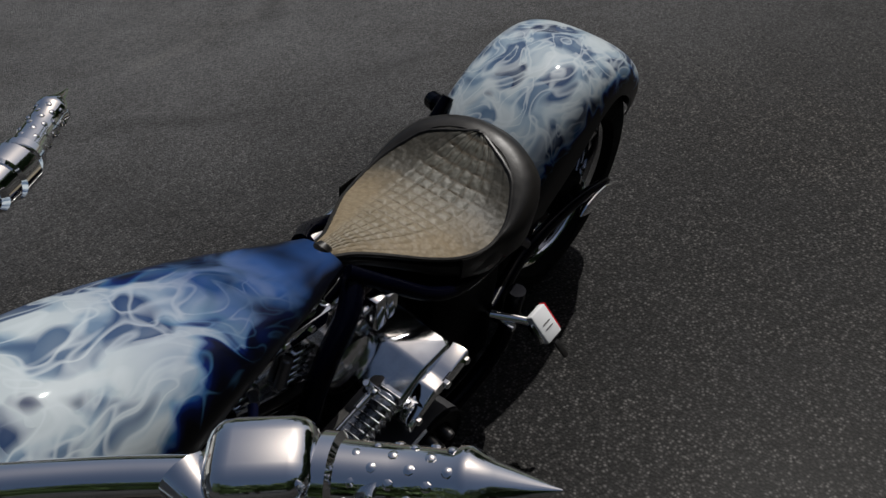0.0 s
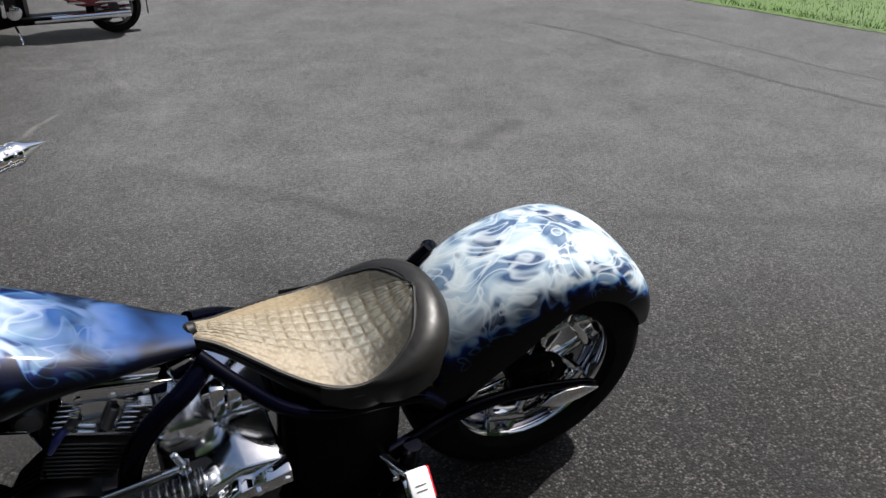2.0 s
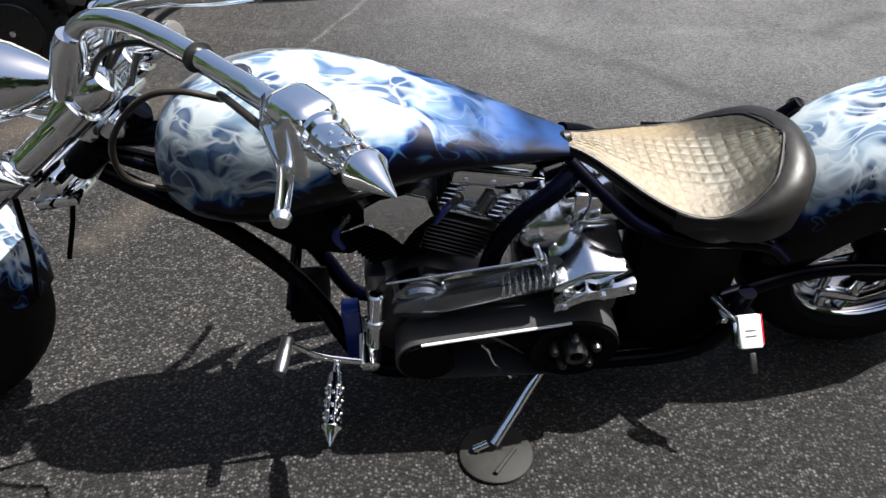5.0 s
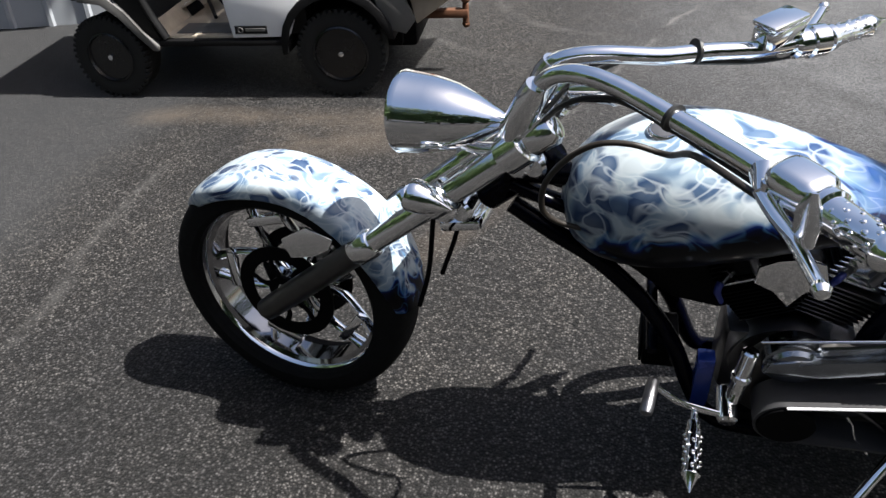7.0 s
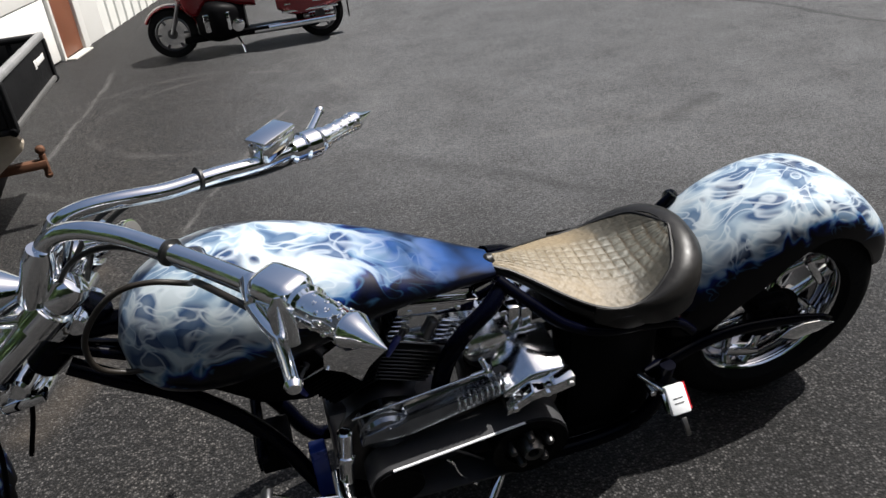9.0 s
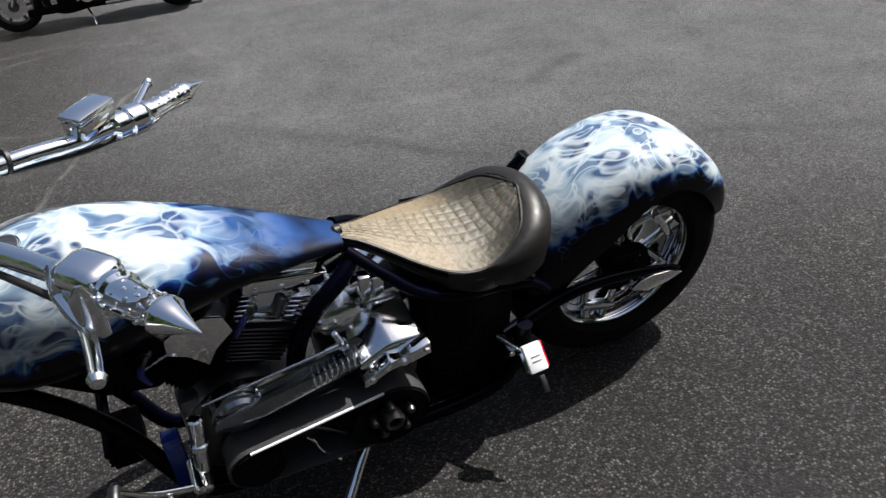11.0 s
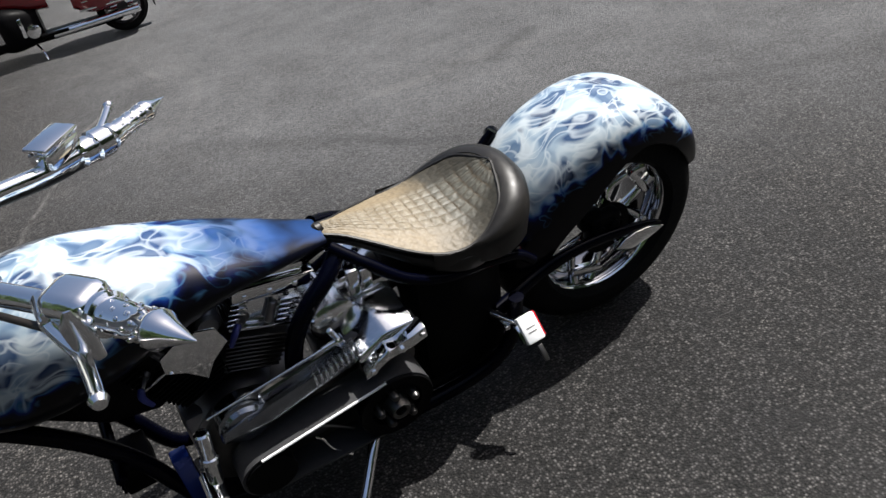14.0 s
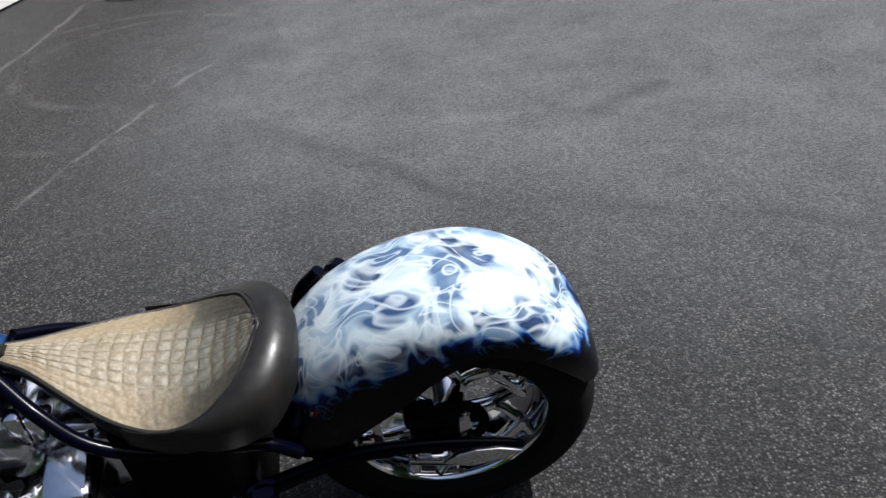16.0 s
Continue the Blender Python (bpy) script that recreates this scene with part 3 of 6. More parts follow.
def disc(parent, at, y, r, label="black slotted brake disc"):
    """A drilled brake rotor: an outer ring on curved arms."""
    ring = lathe([(y - 0.003, r), (y + 0.003, r), (y + 0.003, r * 0.72), (y - 0.003, r * 0.72)], 56, closed=True)
    arms = []
    for k in range(7):
        t = Matrix.Rotation(2 * math.pi * k / 7, 4, "Y")
        arms.append(shifted(tube([(r * 0.28, y, 0), (r * 0.5, y, r * 0.10), (r * 0.76, y, r * 0.06)], 0.008, 8, 4, 0.5), t))
    core = lathe([(y - 0.006, r * 0.20), (y - 0.006, r * 0.34), (y + 0.006, r * 0.34), (y + 0.006, r * 0.20)], 40, closed=True)
    return part("brake_disc", shifted(joined(ring, core, *arms), at), BLACKFIN, parent, label)


def fender(name, centre, m, start, stop, radius, half, drop, label, paint):
    """A mudguard round a wheel: an arched section swept by angle (0 is to the rear, 90 up), with a wall of its own."""
    n, cols = 56, 26
    outer, inner = [], []
    for i in range(n + 1):
        f = i / n
        a = radians(start + (stop - start) * f)
        wid, dep, rad = half(f), drop(f), radius(f)
        for side, store in ((0.0, outer), (0.004, inner)):
            row = []
            for j in range(cols + 1):
                s = -1 + 2 * j / cols
                bend = abs(s) ** 2.1
                yy = (wid - side) * math.copysign(abs(math.sin(s * math.pi / 2)) ** 0.85, s)
                rr = rad - side - dep * (1 - math.sqrt(max(0.0, 1 - bend * 0.98)))
                row.append((rr * math.cos(a), yy, rr * math.sin(a)))
            store.append(row)
    loops = [o + i[::-1] for o, i in zip(outer, inner)]
    bm = shifted(rings(loops), Matrix.Translation(centre) @ ROUND)
    ob = part(name, bm, paint, bike, label)
    if m is not None:
        ob.matrix_local = m
    return ob


# rear wheel, mudguard, swingarm
EYE4 = Matrix.Identity(4)
rear_wheel, at = wheel("rear_wheel", AXLE_R, EYE4, 0.334, 0.240, 0.228, 0.19, "wide rear wheel with chrome twisted spokes and black tyre")
disc(rear_wheel, at, -0.092, 0.085, "black rear brake disc")
part("brake_caliper", shifted(joined(block(-0.085, 0.015, -0.145, -0.098, 0.005, 0.095, 0.014), rod((-0.060, -0.155, 0.05), (-0.060, -0.144, 0.05), 0.020), rod((-0.015, -0.155, 0.06), (-0.015, -0.144, 0.06), 0.016)), Matrix.Translation(AXLE_R)), BLACKFIN, bike, "black rear brake caliper")
part("sprocket", shifted(lathe([(0.10, 0.05), (0.10, 0.115), (0.125, 0.115), (0.125, 0.05)], 40, closed=True), at), BLACKFIN, rear_wheel)
part("caliper", shifted(block(-0.10, -0.03, -0.125, -0.080, 0.045, 0.10, 0.012), at), BLACKFIN, rear_wheel, "black brake caliper")


rear_fender = fender(
    "rear_fender", AXLE_R, None, 20, 172,
    lambda f: smooth_at(f, [0, 0.15, 0.35, 0.6, 0.8, 1.0], [0.352, 0.380, 0.402, 0.404, 0.397, 0.390]),
    lambda f: smooth_at(f, [0, 0.1, 0.3, 0.7, 1.0], [0.110, 0.132, 0.152, 0.160, 0.150]),
    lambda f: smooth_at(f, [0, 0.12, 0.25, 0.37, 0.47, 0.58, 0.85, 1.0], [0.055, 0.090, 0.110, 0.128, 0.175, 0.220, 0.215, 0.17]),
    "wide rear mudguard painted with pale blue and white flames", REARPAINT)

for s in (-1, 1):
    c, w = 0.050, 0.150 * s
    arm = tube([(0.35, c + w - 0.03, 0.340), (0.489, c + w, 0.359), (0.573, c + w, 0.381), (0.661, c + w, 0.383), (0.768, c + w, 0.367), (0.867, c + w, 0.341), (0.90, c + w, 0.329)], [0.024, 0.021, 0.020, 0.019, 0.018, 0.015, 0.009], 12, 6, 0.8)
    part("swingarm", arm, NAVY, bike, "dark blue swingarm tube")
    leaf = [(0.735, 0.331), (0.762, 0.353), (0.802, 0.362), (0.850, 0.357), (0.898, 0.335), (0.850, 0.315), (0.790, 0.305)]
    y0 = c + 0.162 * s
    part("axle_cover", slab(leaf, min(y0, y0 + 0.010 * s), max(y0, y0 + 0.010 * s), 0.003), CHROME, bike, "chrome leaf-shaped axle cover")
part("axle", rod((AXLE_R.x, -0.112, AXLE_R.z), (AXLE_R.x, 0.212, AXLE_R.z), 0.014), CHROME, bike)
part("fender_strut", tube([(0.47, 0.17, 0.50), (0.50, 0.175, 0.60), (0.545, 0.172, 0.66)], [0.016, 0.018, 0.014], 12), NAVY, bike, "dark blue mudguard strut")
post = part("turn_signal", turned((0.545, 0.165, 0.620), (0.580, 0.245, 0.600), [(0, 0.012), (0.045, 0.013), (0.055, 0.022), (0.085, 0.021), (0.092, 0.009)]), NAVY, bike, "small dark bullet turn signal")

# seat
SX, SW = SEAT_X, SEAT_HALF
SC = [0.738, 0.728, 0.706, 0.678, 0.658, 0.648, 0.650, 0.666, 0.682, 0.696, 0.704, 0.707]
SE = [0.730, 0.716, 0.690, 0.652, 0.628, 0.626, 0.643, 0.664, 0.681, 0.694, 0.702, 0.706]


def seat_point(u, v):
    """u from nose to back, v across from -1 to 1."""
    x = 0.437 * u
    w = smooth_at(x, SX, SW)
    c, e = smooth_at(x, SX, SC), smooth_at(x, SX, SE)
    rise = abs(v) ** 2.2
    z = c + (e - c) * rise
    y = w * v + 0.008 * min(1.0, max(0.0, (x - 0.12) / 0.2))
    rows = 18.0
    ru = u ** 0.92 * rows + 0.5 * (1 - v * v)
    a = abs((ru % 1.0) - 0.5) * 2
    lane = (v * 0.5 + 0.5) * 11
    b = abs((lane % 1.0) - 0.5) * 2
    edge = max(a ** 8, b ** 9 * 0.8)
    big = max(0.0, 1 - (abs(v) / 0.62) ** 4)
    tall = 0.0021 * big + 0.0007 * (1 - big)
    knob = math.exp(-((a / 0.45) ** 2 + ((b - 0.1) / 0.5) ** 2)) * 0.0016 * big
    bumpy = tall * (1 - edge) + knob + 0.0012 * noise.noise((x * 90, y * 90, 0.0))
    return (x, y, z + bumpy)


def seat_skin():
    nu, nv = 150, 110
    bm = bmesh.new()
    rows = []
    for i in range(nu + 1):
        row = []
        for j in range(nv + 1):
            row.append(bm.verts.new(seat_point(i / nu, -1 + 2 * j / nv)))
        rows.append(row)
    for a, b in zip(rows, rows[1:]):
        for j in range(nv):
            bm.faces.new((a[j], a[j + 1], b[j + 1], b[j]))
    return bm


seat_pan = []
for i in range(25):
    x = 0.446 * i / 24 - 0.006
    k = min(x, 0.437)
    w, e = smooth_at(max(k, 0), SX, SW) + 0.004, smooth_at(max(k, 0), SX, SE)
    if x > 0.437:
        w *= 0.9
    deep = 0.022 + 0.10 * min(1.0, max(0.0, x / 0.40)) ** 1.5
    loop = []
    for q in range(20):
        a = 2 * math.pi * q / 20
        sy, sz = math.cos(a), math.sin(a)
        loop.append((x, w * math.copysign(abs(sy) ** 0.6, sy), e - 0.006 - deep / 2 + deep / 2 * math.copysign(abs(sz) ** 0.6, sz)))
    seat_pan.append(loop)
seat = part("seat", rings(seat_pan), LEATHER, bike, "solo seat in cream reptile hide with a black leather rim")
part("hide_cover", seat_skin(), HIDE, seat, "cream crocodile hide with raised scutes")
welt = [seat_point(u, -1) for u in np.linspace(0, 1, 14)] + [seat_point(1, v) for v in (0.0,)] + [seat_point(u, 1) for u in np.linspace(1, 0, 14)]
part("piping", tube([(x, y, z - 0.001) for x, y, z in welt], 0.0045, 8, 3), LEATHER, seat, "thin black leather piping")
ROLL = [(-0.004, -0.030), (-0.002, 0.001), (0.012, 0.005), (0.032, 0.003), (0.050, -0.008), (0.062, -0.026), (0.064, -0.05), (0.056, -0.12), (0.0, -0.12)]
roll = []
for k in range(41):
    a = radians(-112 + 224 * k / 40)
    c, d = math.cos(a), math.sin(a)
    x, y = 0.270 + 0.168 * math.copysign(abs(c) ** 0.88, c), 0.008 + 0.161 * math.copysign(abs(d) ** 0.88, d)
    z = smooth_at(x, SX, SE)
    full = min(1.0, 0.06 + 0.94 * max(0.0, (x - 0.285) / 0.12))
    roll.append([(x + c * n * full, y + d * n * full, z + h * (0.35 + 0.65 * full)) for n, h in ROLL])
part("rear_roll", rings(roll), LEATHER, seat, "broad padded black leather roll, shiny from wear")
part("nose_button", turned((-0.012, 0, 0.726), (0.012, 0, 0.738), [(0, 0.010), (0.004, 0.016), (0.014, 0.018), (0.024, 0.012)]), LEATHER, seat)

# tank
TX = [-0.785, -0.770, -0.735, -0.68, -0.60, -0.50, -0.40, -0.30, -0.20, -0.10, 0.0]
TT = [0.762, 0.815, 0.868, 0.910, 0.938, 0.936, 0.908, 0.866, 0.822, 0.778, 0.738]
TB = [0.735, 0.690, 0.648, 0.625, 0.622, 0.645, 0.682, 0.718, 0.734, 0.724, 0.708]
TW = [0.020, 0.070, 0.113, 0.142, 0.160, 0.165, 0.158, 0.142, 0.118, 0.085, 0.048]
loops = []
for i in range(61):
    x = -0.785 + 0.785 * (i / 60) ** 1.25
    t, b, w = (smooth_at(x, TX, k) for k in (TT, TB, TW))
    mid = b + (t - b) * 0.46
    loop = []
    for q in range(40):
        a = 2 * math.pi * q / 40
        sy, sz = math.cos(a), math.sin(a)
        p = 0.86 if sz > 0 else 0.72
        hh = (t - mid) if sz > 0 else (mid - b)
        loop.append((x, w * math.copysign(abs(sy) ** 0.92, sy), mid + hh * math.copysign(abs(sz) ** p, sz)))
    loops.append(loop)
tank = part("fuel_tank", rings(loops), TANKPAINT, bike, "long teardrop fuel tank painted with white and blue flames")


cap_at = along((-0.600, -0.020, 0.934), (-0.602, -0.030, 1.03))
cap = part("filler_cap", shifted(lathe([(0, 0.022), (0.003, 0.0235), (0.0055, 0.023), (0.0065, 0.006)], 36), cap_at), CAST, tank, "flush dark grey filler cap")
part("cap_rim", shifted(lathe([(0.0, 0.0245), (0.006, 0.0245), (0.007, 0.027), (0.005, 0.029), (0.0, 0.030)], 36, closed=True), cap_at), CHROME, cap, "thin bright rim")


# frame
for s in (-1, 1):
    part("frame_tube", tube([(-0.885, 0.03 * s, 0.735), (-0.80, 0.05 * s, 0.680), (-0.70, 0.062 * s, 0.610), (-0.60, 0.07 * s, 0.495), (-0.53, 0.075 * s, 0.37), (-0.475, 0.085 * s, 0.22), (-0.43, 0.11 * s, 0.155), (-0.33, 0.13 * s, 0.140), (0.05, 0.14 * s, 0.140), (0.28, 0.15 * s, 0.165), (0.37, 0.16 * s, 0.25), (0.39, 0.165 * s, 0.40)], 0.020, 14, 6), NAVY, bike, "dark blue frame downtube")
    part("frame_tube", tube([(0.02, 0.05 * s, 0.700), (-0.03, 0.085 * s, 0.664), (-0.085, 0.095 * s, 0.618), (-0.128, 0.10 * s, 0.560), (-0.155, 0.105 * s, 0.48), (-0.165, 0.115 * s, 0.38), (-0.165, 0.13 * s, 0.16)], 0.021, 14, 6), NAVY, bike, "black frame tube")
    part("seat_rail", tube([(0.0, 0.055 * s, 0.715), (0.06, 0.105 * s, 0.665), (0.13, 0.140 * s, 0.605), (0.22, 0.145 * s, 0.558), (0.33, 0.135 * s, 0.530), (0.42, 0.125 * s, 0.500), (0.47, 0.120 * s, 0.45)], 0.014, 14, 6), NAVY, bike, "dark blue seat rail")
    part("frame_tube", tube([(-0.885, 0.028 * s, 0.790), (-0.83, 0.035 * s, 0.765), (-0.72, 0.045 * s, 0.715)], 0.014, 12, 4), NAVY, bike)
part("backbone", tube([(-0.90, 0, 0.80), (-0.78, 0, 0.80), (-0.4, 0, 0.78), (0.0, 0, 0.712), (0.10, 0, 0.66)], 0.026, 16, 6), NAVY, bike)
part("frame_post", block(-0.475, -0.435, -0.115, -0.075, 0.155, 0.36, 0.006), BLUE, bike, "blue painted frame post")
regulator = part("regulator", block(-0.590, -0.510, -0.055, 0.055, 0.25, 0.335, 0.006), BLACKFIN, bike, "black finned regulator box")
for k in range(5):
    part("fin", block(-0.597, -0.5905, -0.05, 0.05, 0.26 + 0.016 * k, 0.266 + 0.016 * k, 0.001), BLACKFIN, regulator)
# added black mass, standing in for the darkness below the tank
part("gap_filler", slab([(-0.655, 0.600), (-0.600, 0.660), (-0.40, 0.700), (-0.365, 0.540), (-0.440, 0.475), (-0.545, 0.500)], -0.055, 0.055, 0.012), BLACKFIN, bike, "black filler added in the dark gap behind the frame downtubes")
part("cross_tube", rod((-0.575, -0.12, 0.385), (-0.575, 0.12, 0.385), 0.013), NAVY, bike)
part("battery_box", block(0.15, 0.38, -0.125, 0.160, 0.18, 0.555, 0.02), BLACKFIN, bike, "black battery and oil box under the seat")
# unseen plate added, and the box above widened, to close sunlit gaps
part("shadow_plate", block(-0.40, 0.34, -0.125, 0.125, 0.150, 0.190, 0.012), BLACKFIN, bike, "unseen flat black plate added between the lower frame tubes to block sun")

# engine
CRANK = Vector((-0.290, 0, 0.330))
engine = part("engine", joined(
    shifted(lathe([(-0.085, 0.06), (-0.075, 0.115), (-0.03, 0.128), (0.03, 0.128), (0.075, 0.115), (0.085, 0.06)], 40), Matrix.Translation(CRANK)),
    block(-0.42, -0.15, -0.07, 0.07, 0.20, 0.42, 0.02)), CAST, bike, "polished and black air-cooled V-twin engine")


def cylinder(tilt, top_tilt, name_label):
    """A finned barrel, head and rocker box on a line through the crank."""
    at = Matrix.Translation(CRANK + Vector((0, 0, 0.038))) @ Matrix.Rotation(radians(tilt), 4, "Y")
    # front cylinder is black all over: the tank's shade put into its colour
    barrel = part("cylinder", shifted(block(-0.050, 0.050, -0.052, 0.052, 0.11, 0.25, 0.014), at), BLACKFIN, bike, name_label)
    for k in range(9):
        z, s = 0.122 + 0.0130 * k, 0.064 + 0.0016 * k
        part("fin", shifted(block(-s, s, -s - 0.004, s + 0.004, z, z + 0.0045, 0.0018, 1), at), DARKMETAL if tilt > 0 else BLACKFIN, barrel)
    head = part("cylinder_head", shifted(block(-0.058, 0.058, -0.060, 0.060, 0.250, 0.325, 0.012), at), POLISHED if tilt > 0 else BLACKFIN, bike, "finned cylinder head, silver at the rear, blackened for shade in front")
    for k in range(5):
        z = 0.256 + 0.014 * k
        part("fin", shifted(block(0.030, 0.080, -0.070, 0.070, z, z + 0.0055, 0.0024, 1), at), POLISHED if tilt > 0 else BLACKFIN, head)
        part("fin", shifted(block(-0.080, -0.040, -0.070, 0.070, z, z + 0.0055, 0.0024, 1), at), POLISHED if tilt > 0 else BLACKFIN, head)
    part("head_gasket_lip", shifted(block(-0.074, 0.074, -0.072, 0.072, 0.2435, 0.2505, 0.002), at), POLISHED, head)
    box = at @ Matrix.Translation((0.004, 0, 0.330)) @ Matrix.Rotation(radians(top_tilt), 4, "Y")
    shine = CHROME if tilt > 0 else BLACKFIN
    rocker = part("rocker_box", shifted(block(-0.082, 0.092, -0.070, 0.070, 0.0, 0.034, 0.006), box), shine, bike, "rocker box, chrome at the rear, blackened for shade in front")
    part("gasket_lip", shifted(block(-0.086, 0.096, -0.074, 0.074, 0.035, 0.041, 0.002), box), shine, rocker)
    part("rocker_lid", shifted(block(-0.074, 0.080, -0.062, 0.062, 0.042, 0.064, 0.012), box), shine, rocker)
    for x in (-0.055, 0.0, 0.055):
        part("bolt", shifted(turned((x, -0.066, 0.016), (x, -0.075, 0.016), [(0, 0.007), (0.008, 0.007), (0.010, 0.004)], 6), box), CHROME, engine)
    part("spark_plug", shifted(joined(turned((-0.04, -0.058, 0.275), (-0.062, -0.092, 0.275), [(0, 0.011), (0.012, 0.011), (0.013, 0.008), (0.038, 0.007)], 12)), at), CAST, engine)
    part("plug_boot", shifted(tube([(-0.062, -0.086, 0.272), (-0.072, -0.100, 0.262), (-0.074, -0.100, 0.228)], [0.008, 0.008, 0.005], 10), at), BLUEWIRE, engine, "blue plug boot")
    part("engine_mount", shifted(rod((0.012, -0.07, 0.262), (0.012, -0.07, 0.318), 0.010), at), CAST, engine)


cylinder(24, -13, "black finned cylinder barrel")
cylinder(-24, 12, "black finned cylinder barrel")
part("carburettor", joined(block(-0.33, -0.25, 0.03, 0.12, 0.60, 0.68, 0.015), rod((-0.29, -0.04, 0.63), (-0.29, 0.05, 0.63), 0.03)), CAST, engine, "dull metal carburettor")
part("coil_plate", slab([(-0.400, 0.680), (-0.369, 0.700), (-0.320, 0.711), (-0.282, 0.697), (-0.268, 0.649), (-0.312, 0.614), (-0.330, 0.568), (-0.363, 0.618), (-0.403, 0.634)], -0.124, -0.116, 0.003), CHROME, engine, "polished plate between the cylinders")
for s, z0 in ((0.0, 0.0), (0.075, 0.02)):
    part("exhaust_pipe", tube([(-0.40 + 3.3 * s, 0.07, 0.60 + z0), (-0.42 + 3.0 * s, 0.16, 0.55), (-0.38 + 3 * s, 0.215, 0.40), (-0.18 + 2 * s, 0.245, 0.33 + s), (0.12, 0.255, 0.33 + s), (0.42, 0.262, 0.35 + s)], [0.022, 0.022, 0.024, 0.034, 0.036, 0.034], 18, 6), CHROME, bike, "chrome exhaust pipe")

# open belt primary on the left
primary = part("primary_drive", slab([(-0.395, 0.27), (-0.385, 0.43), (-0.355, 0.474), (-0.22, 0.474), (0.04, 0.530), (0.100, 0.500), (0.115, 0.37), (0.08, 0.24), (-0.03, 0.205), (-0.31, 0.205)], -0.150, -0.128, 0.006), DARKMETAL, bike, "open belt primary drive with polished plate")
PF, PR, RF, RR = Vector((-0.296, 0, 0.313)), Vector((0.014, 0, 0.330)), 0.060, 0.089


def belt_loop(r_extra):
    """The closed line of a belt round both pulleys, as (x, z)."""
    d = PR - PF
    base, lift = math.atan2(d.z, d.x), math.asin((RR - RF) / d.length)
    out = []
    for k in range(17):
        a = base + math.pi / 2 + lift + (math.pi - 2 * lift) * k / 16
        out.append((PF.x + (RF + r_extra) * math.cos(a), PF.z + (RF + r_extra) * math.sin(a)))
    for k in range(25):
        a = base - math.pi / 2 - lift + (math.pi + 2 * lift) * k / 24
        out.append((PR.x + (RR + r_extra) * math.cos(a), PR.z + (RR + r_extra) * math.sin(a)))
    return out


o, i = belt_loop(0.006), belt_loop(0.0)
bm = rings([[(a[0], -0.158, a[1]), (a[0], -0.236, a[1]), (b[0], -0.236, b[1]), (b[0], -0.158, b[1])] for a, b in zip(o, i)], closed=True)
part("belt", bm, BELT, primary, "broad dark grey toothed drive belt")
edge_line = [(x, -0.239, z) for x, z in belt_loop(0.003)]
part("belt_edge", tube([edge_line[-1], edge_line[0]], 0.0034, 8), WHITEPAINT, primary, "pale worn belt edge")
part("front_pulley", shifted(joined(lathe([(-0.242, 0.030), (-0.242, 0.058), (-0.238, 0.058), (-0.235, RF - 0.002), (-0.158, RF - 0.002), (-0.155, 0.058), (-0.150, 0.03)], 40)), Matrix.Translation(PF)), BLACKFIN, primary, "black front pulley")
clutch = part("clutch_basket", shifted(joined(lathe([(-0.228, 0.03), (-0.228, 0.060), (-0.240, 0.064), (-0.240, RR - 0.006), (-0.244, RR + 0.002), (-0.240, RR + 0.004), (-0.236, RR - 0.002), (-0.158, RR - 0.002), (-0.150, 0.04)], 48)), Matrix.Translation(PR)), BLACKFIN, primary, "black clutch basket with a steel rim")
part("clutch_hub", shifted(lathe([(-0.226, 0.010), (-0.262, 0.014), (-0.266, 0.022), (-0.256, 0.026), (-0.226, 0.030)], 28), Matrix.Translation(PR)), DARKMETAL, clutch)
for k in range(5):
    a = 2 * math.pi * k / 5 + 0.4
    c = PR + Vector((0.046 * math.cos(a), 0, 0.046 * math.sin(a)))
    part("spring_post", turned((c.x, -0.226, c.z), (c.x, -0.262, c.z), [(0, 0.011), (0.025, 0.011), (0.034, 0.008), (0.036, 0.003)], 14), DARKMETAL, clutch, "round clutch spring post")
top = [(-0.365, 0.428), (-0.25, 0.440), (-0.050, 0.478), (-0.030, 0.488), (-0.030, 0.532), (-0.050, 0.526), (-0.245, 0.478), (-0.300, 0.484), (-0.350, 0.470)]
part("support_bar", slab(top, -0.200, -0.155, 0.012), BRUSHED, primary, "ribbed polished support bar")
for k in range(9):
    x = -0.14 + 0.013 * k
    z = 0.478 + 0.238 * (x + 0.20)
    part("rib", block(x, x + 0.005, -0.206, -0.16, z - 0.020, z + 0.0150, 0.002, 1), POLISHED, primary)
part("motor_plate_boss", shifted(lathe([(-0.196, 0.006), (-0.194, 0.028), (-0.188, 0.046), (-0.178, 0.052), (-0.176, 0.060), (-0.13, 0.062)], 40), Matrix.Translation((-0.300, 0, 0.446))), BRUSHED, primary, "polished round boss")
part("control_rod", joined(rod((-0.37, -0.165, 0.500), (-0.10, -0.165, 0.541), 0.0034, 10), rod((-0.10, -0.165, 0.541), (-0.055, -0.165, 0.548), 0.007, 12)), CHROME, primary, "thin chrome shift rod")
part("shift_arm", joined(rod((-0.060, -0.165, 0.546), (-0.075, -0.165, 0.590), 0.007, 12), rod((-0.060, -0.178, 0.546), (-0.060, -0.150, 0.546), 0.011, 12)), CHROME, primary, "chrome shift arm")

# gearbox, starter and the polished side cover
cover_line = [(-0.040, 0.444), (-0.038, 0.464), (-0.005, 0.488), (0.022, 0.508), (0.050, 0.505), (0.070, 0.513), (0.118, 0.526), (0.120, 0.488), (0.075, 0.487), (0.050, 0.478), (0.020, 0.484), (-0.010, 0.462), (-0.022, 0.450)]
bm = bmesh.new()
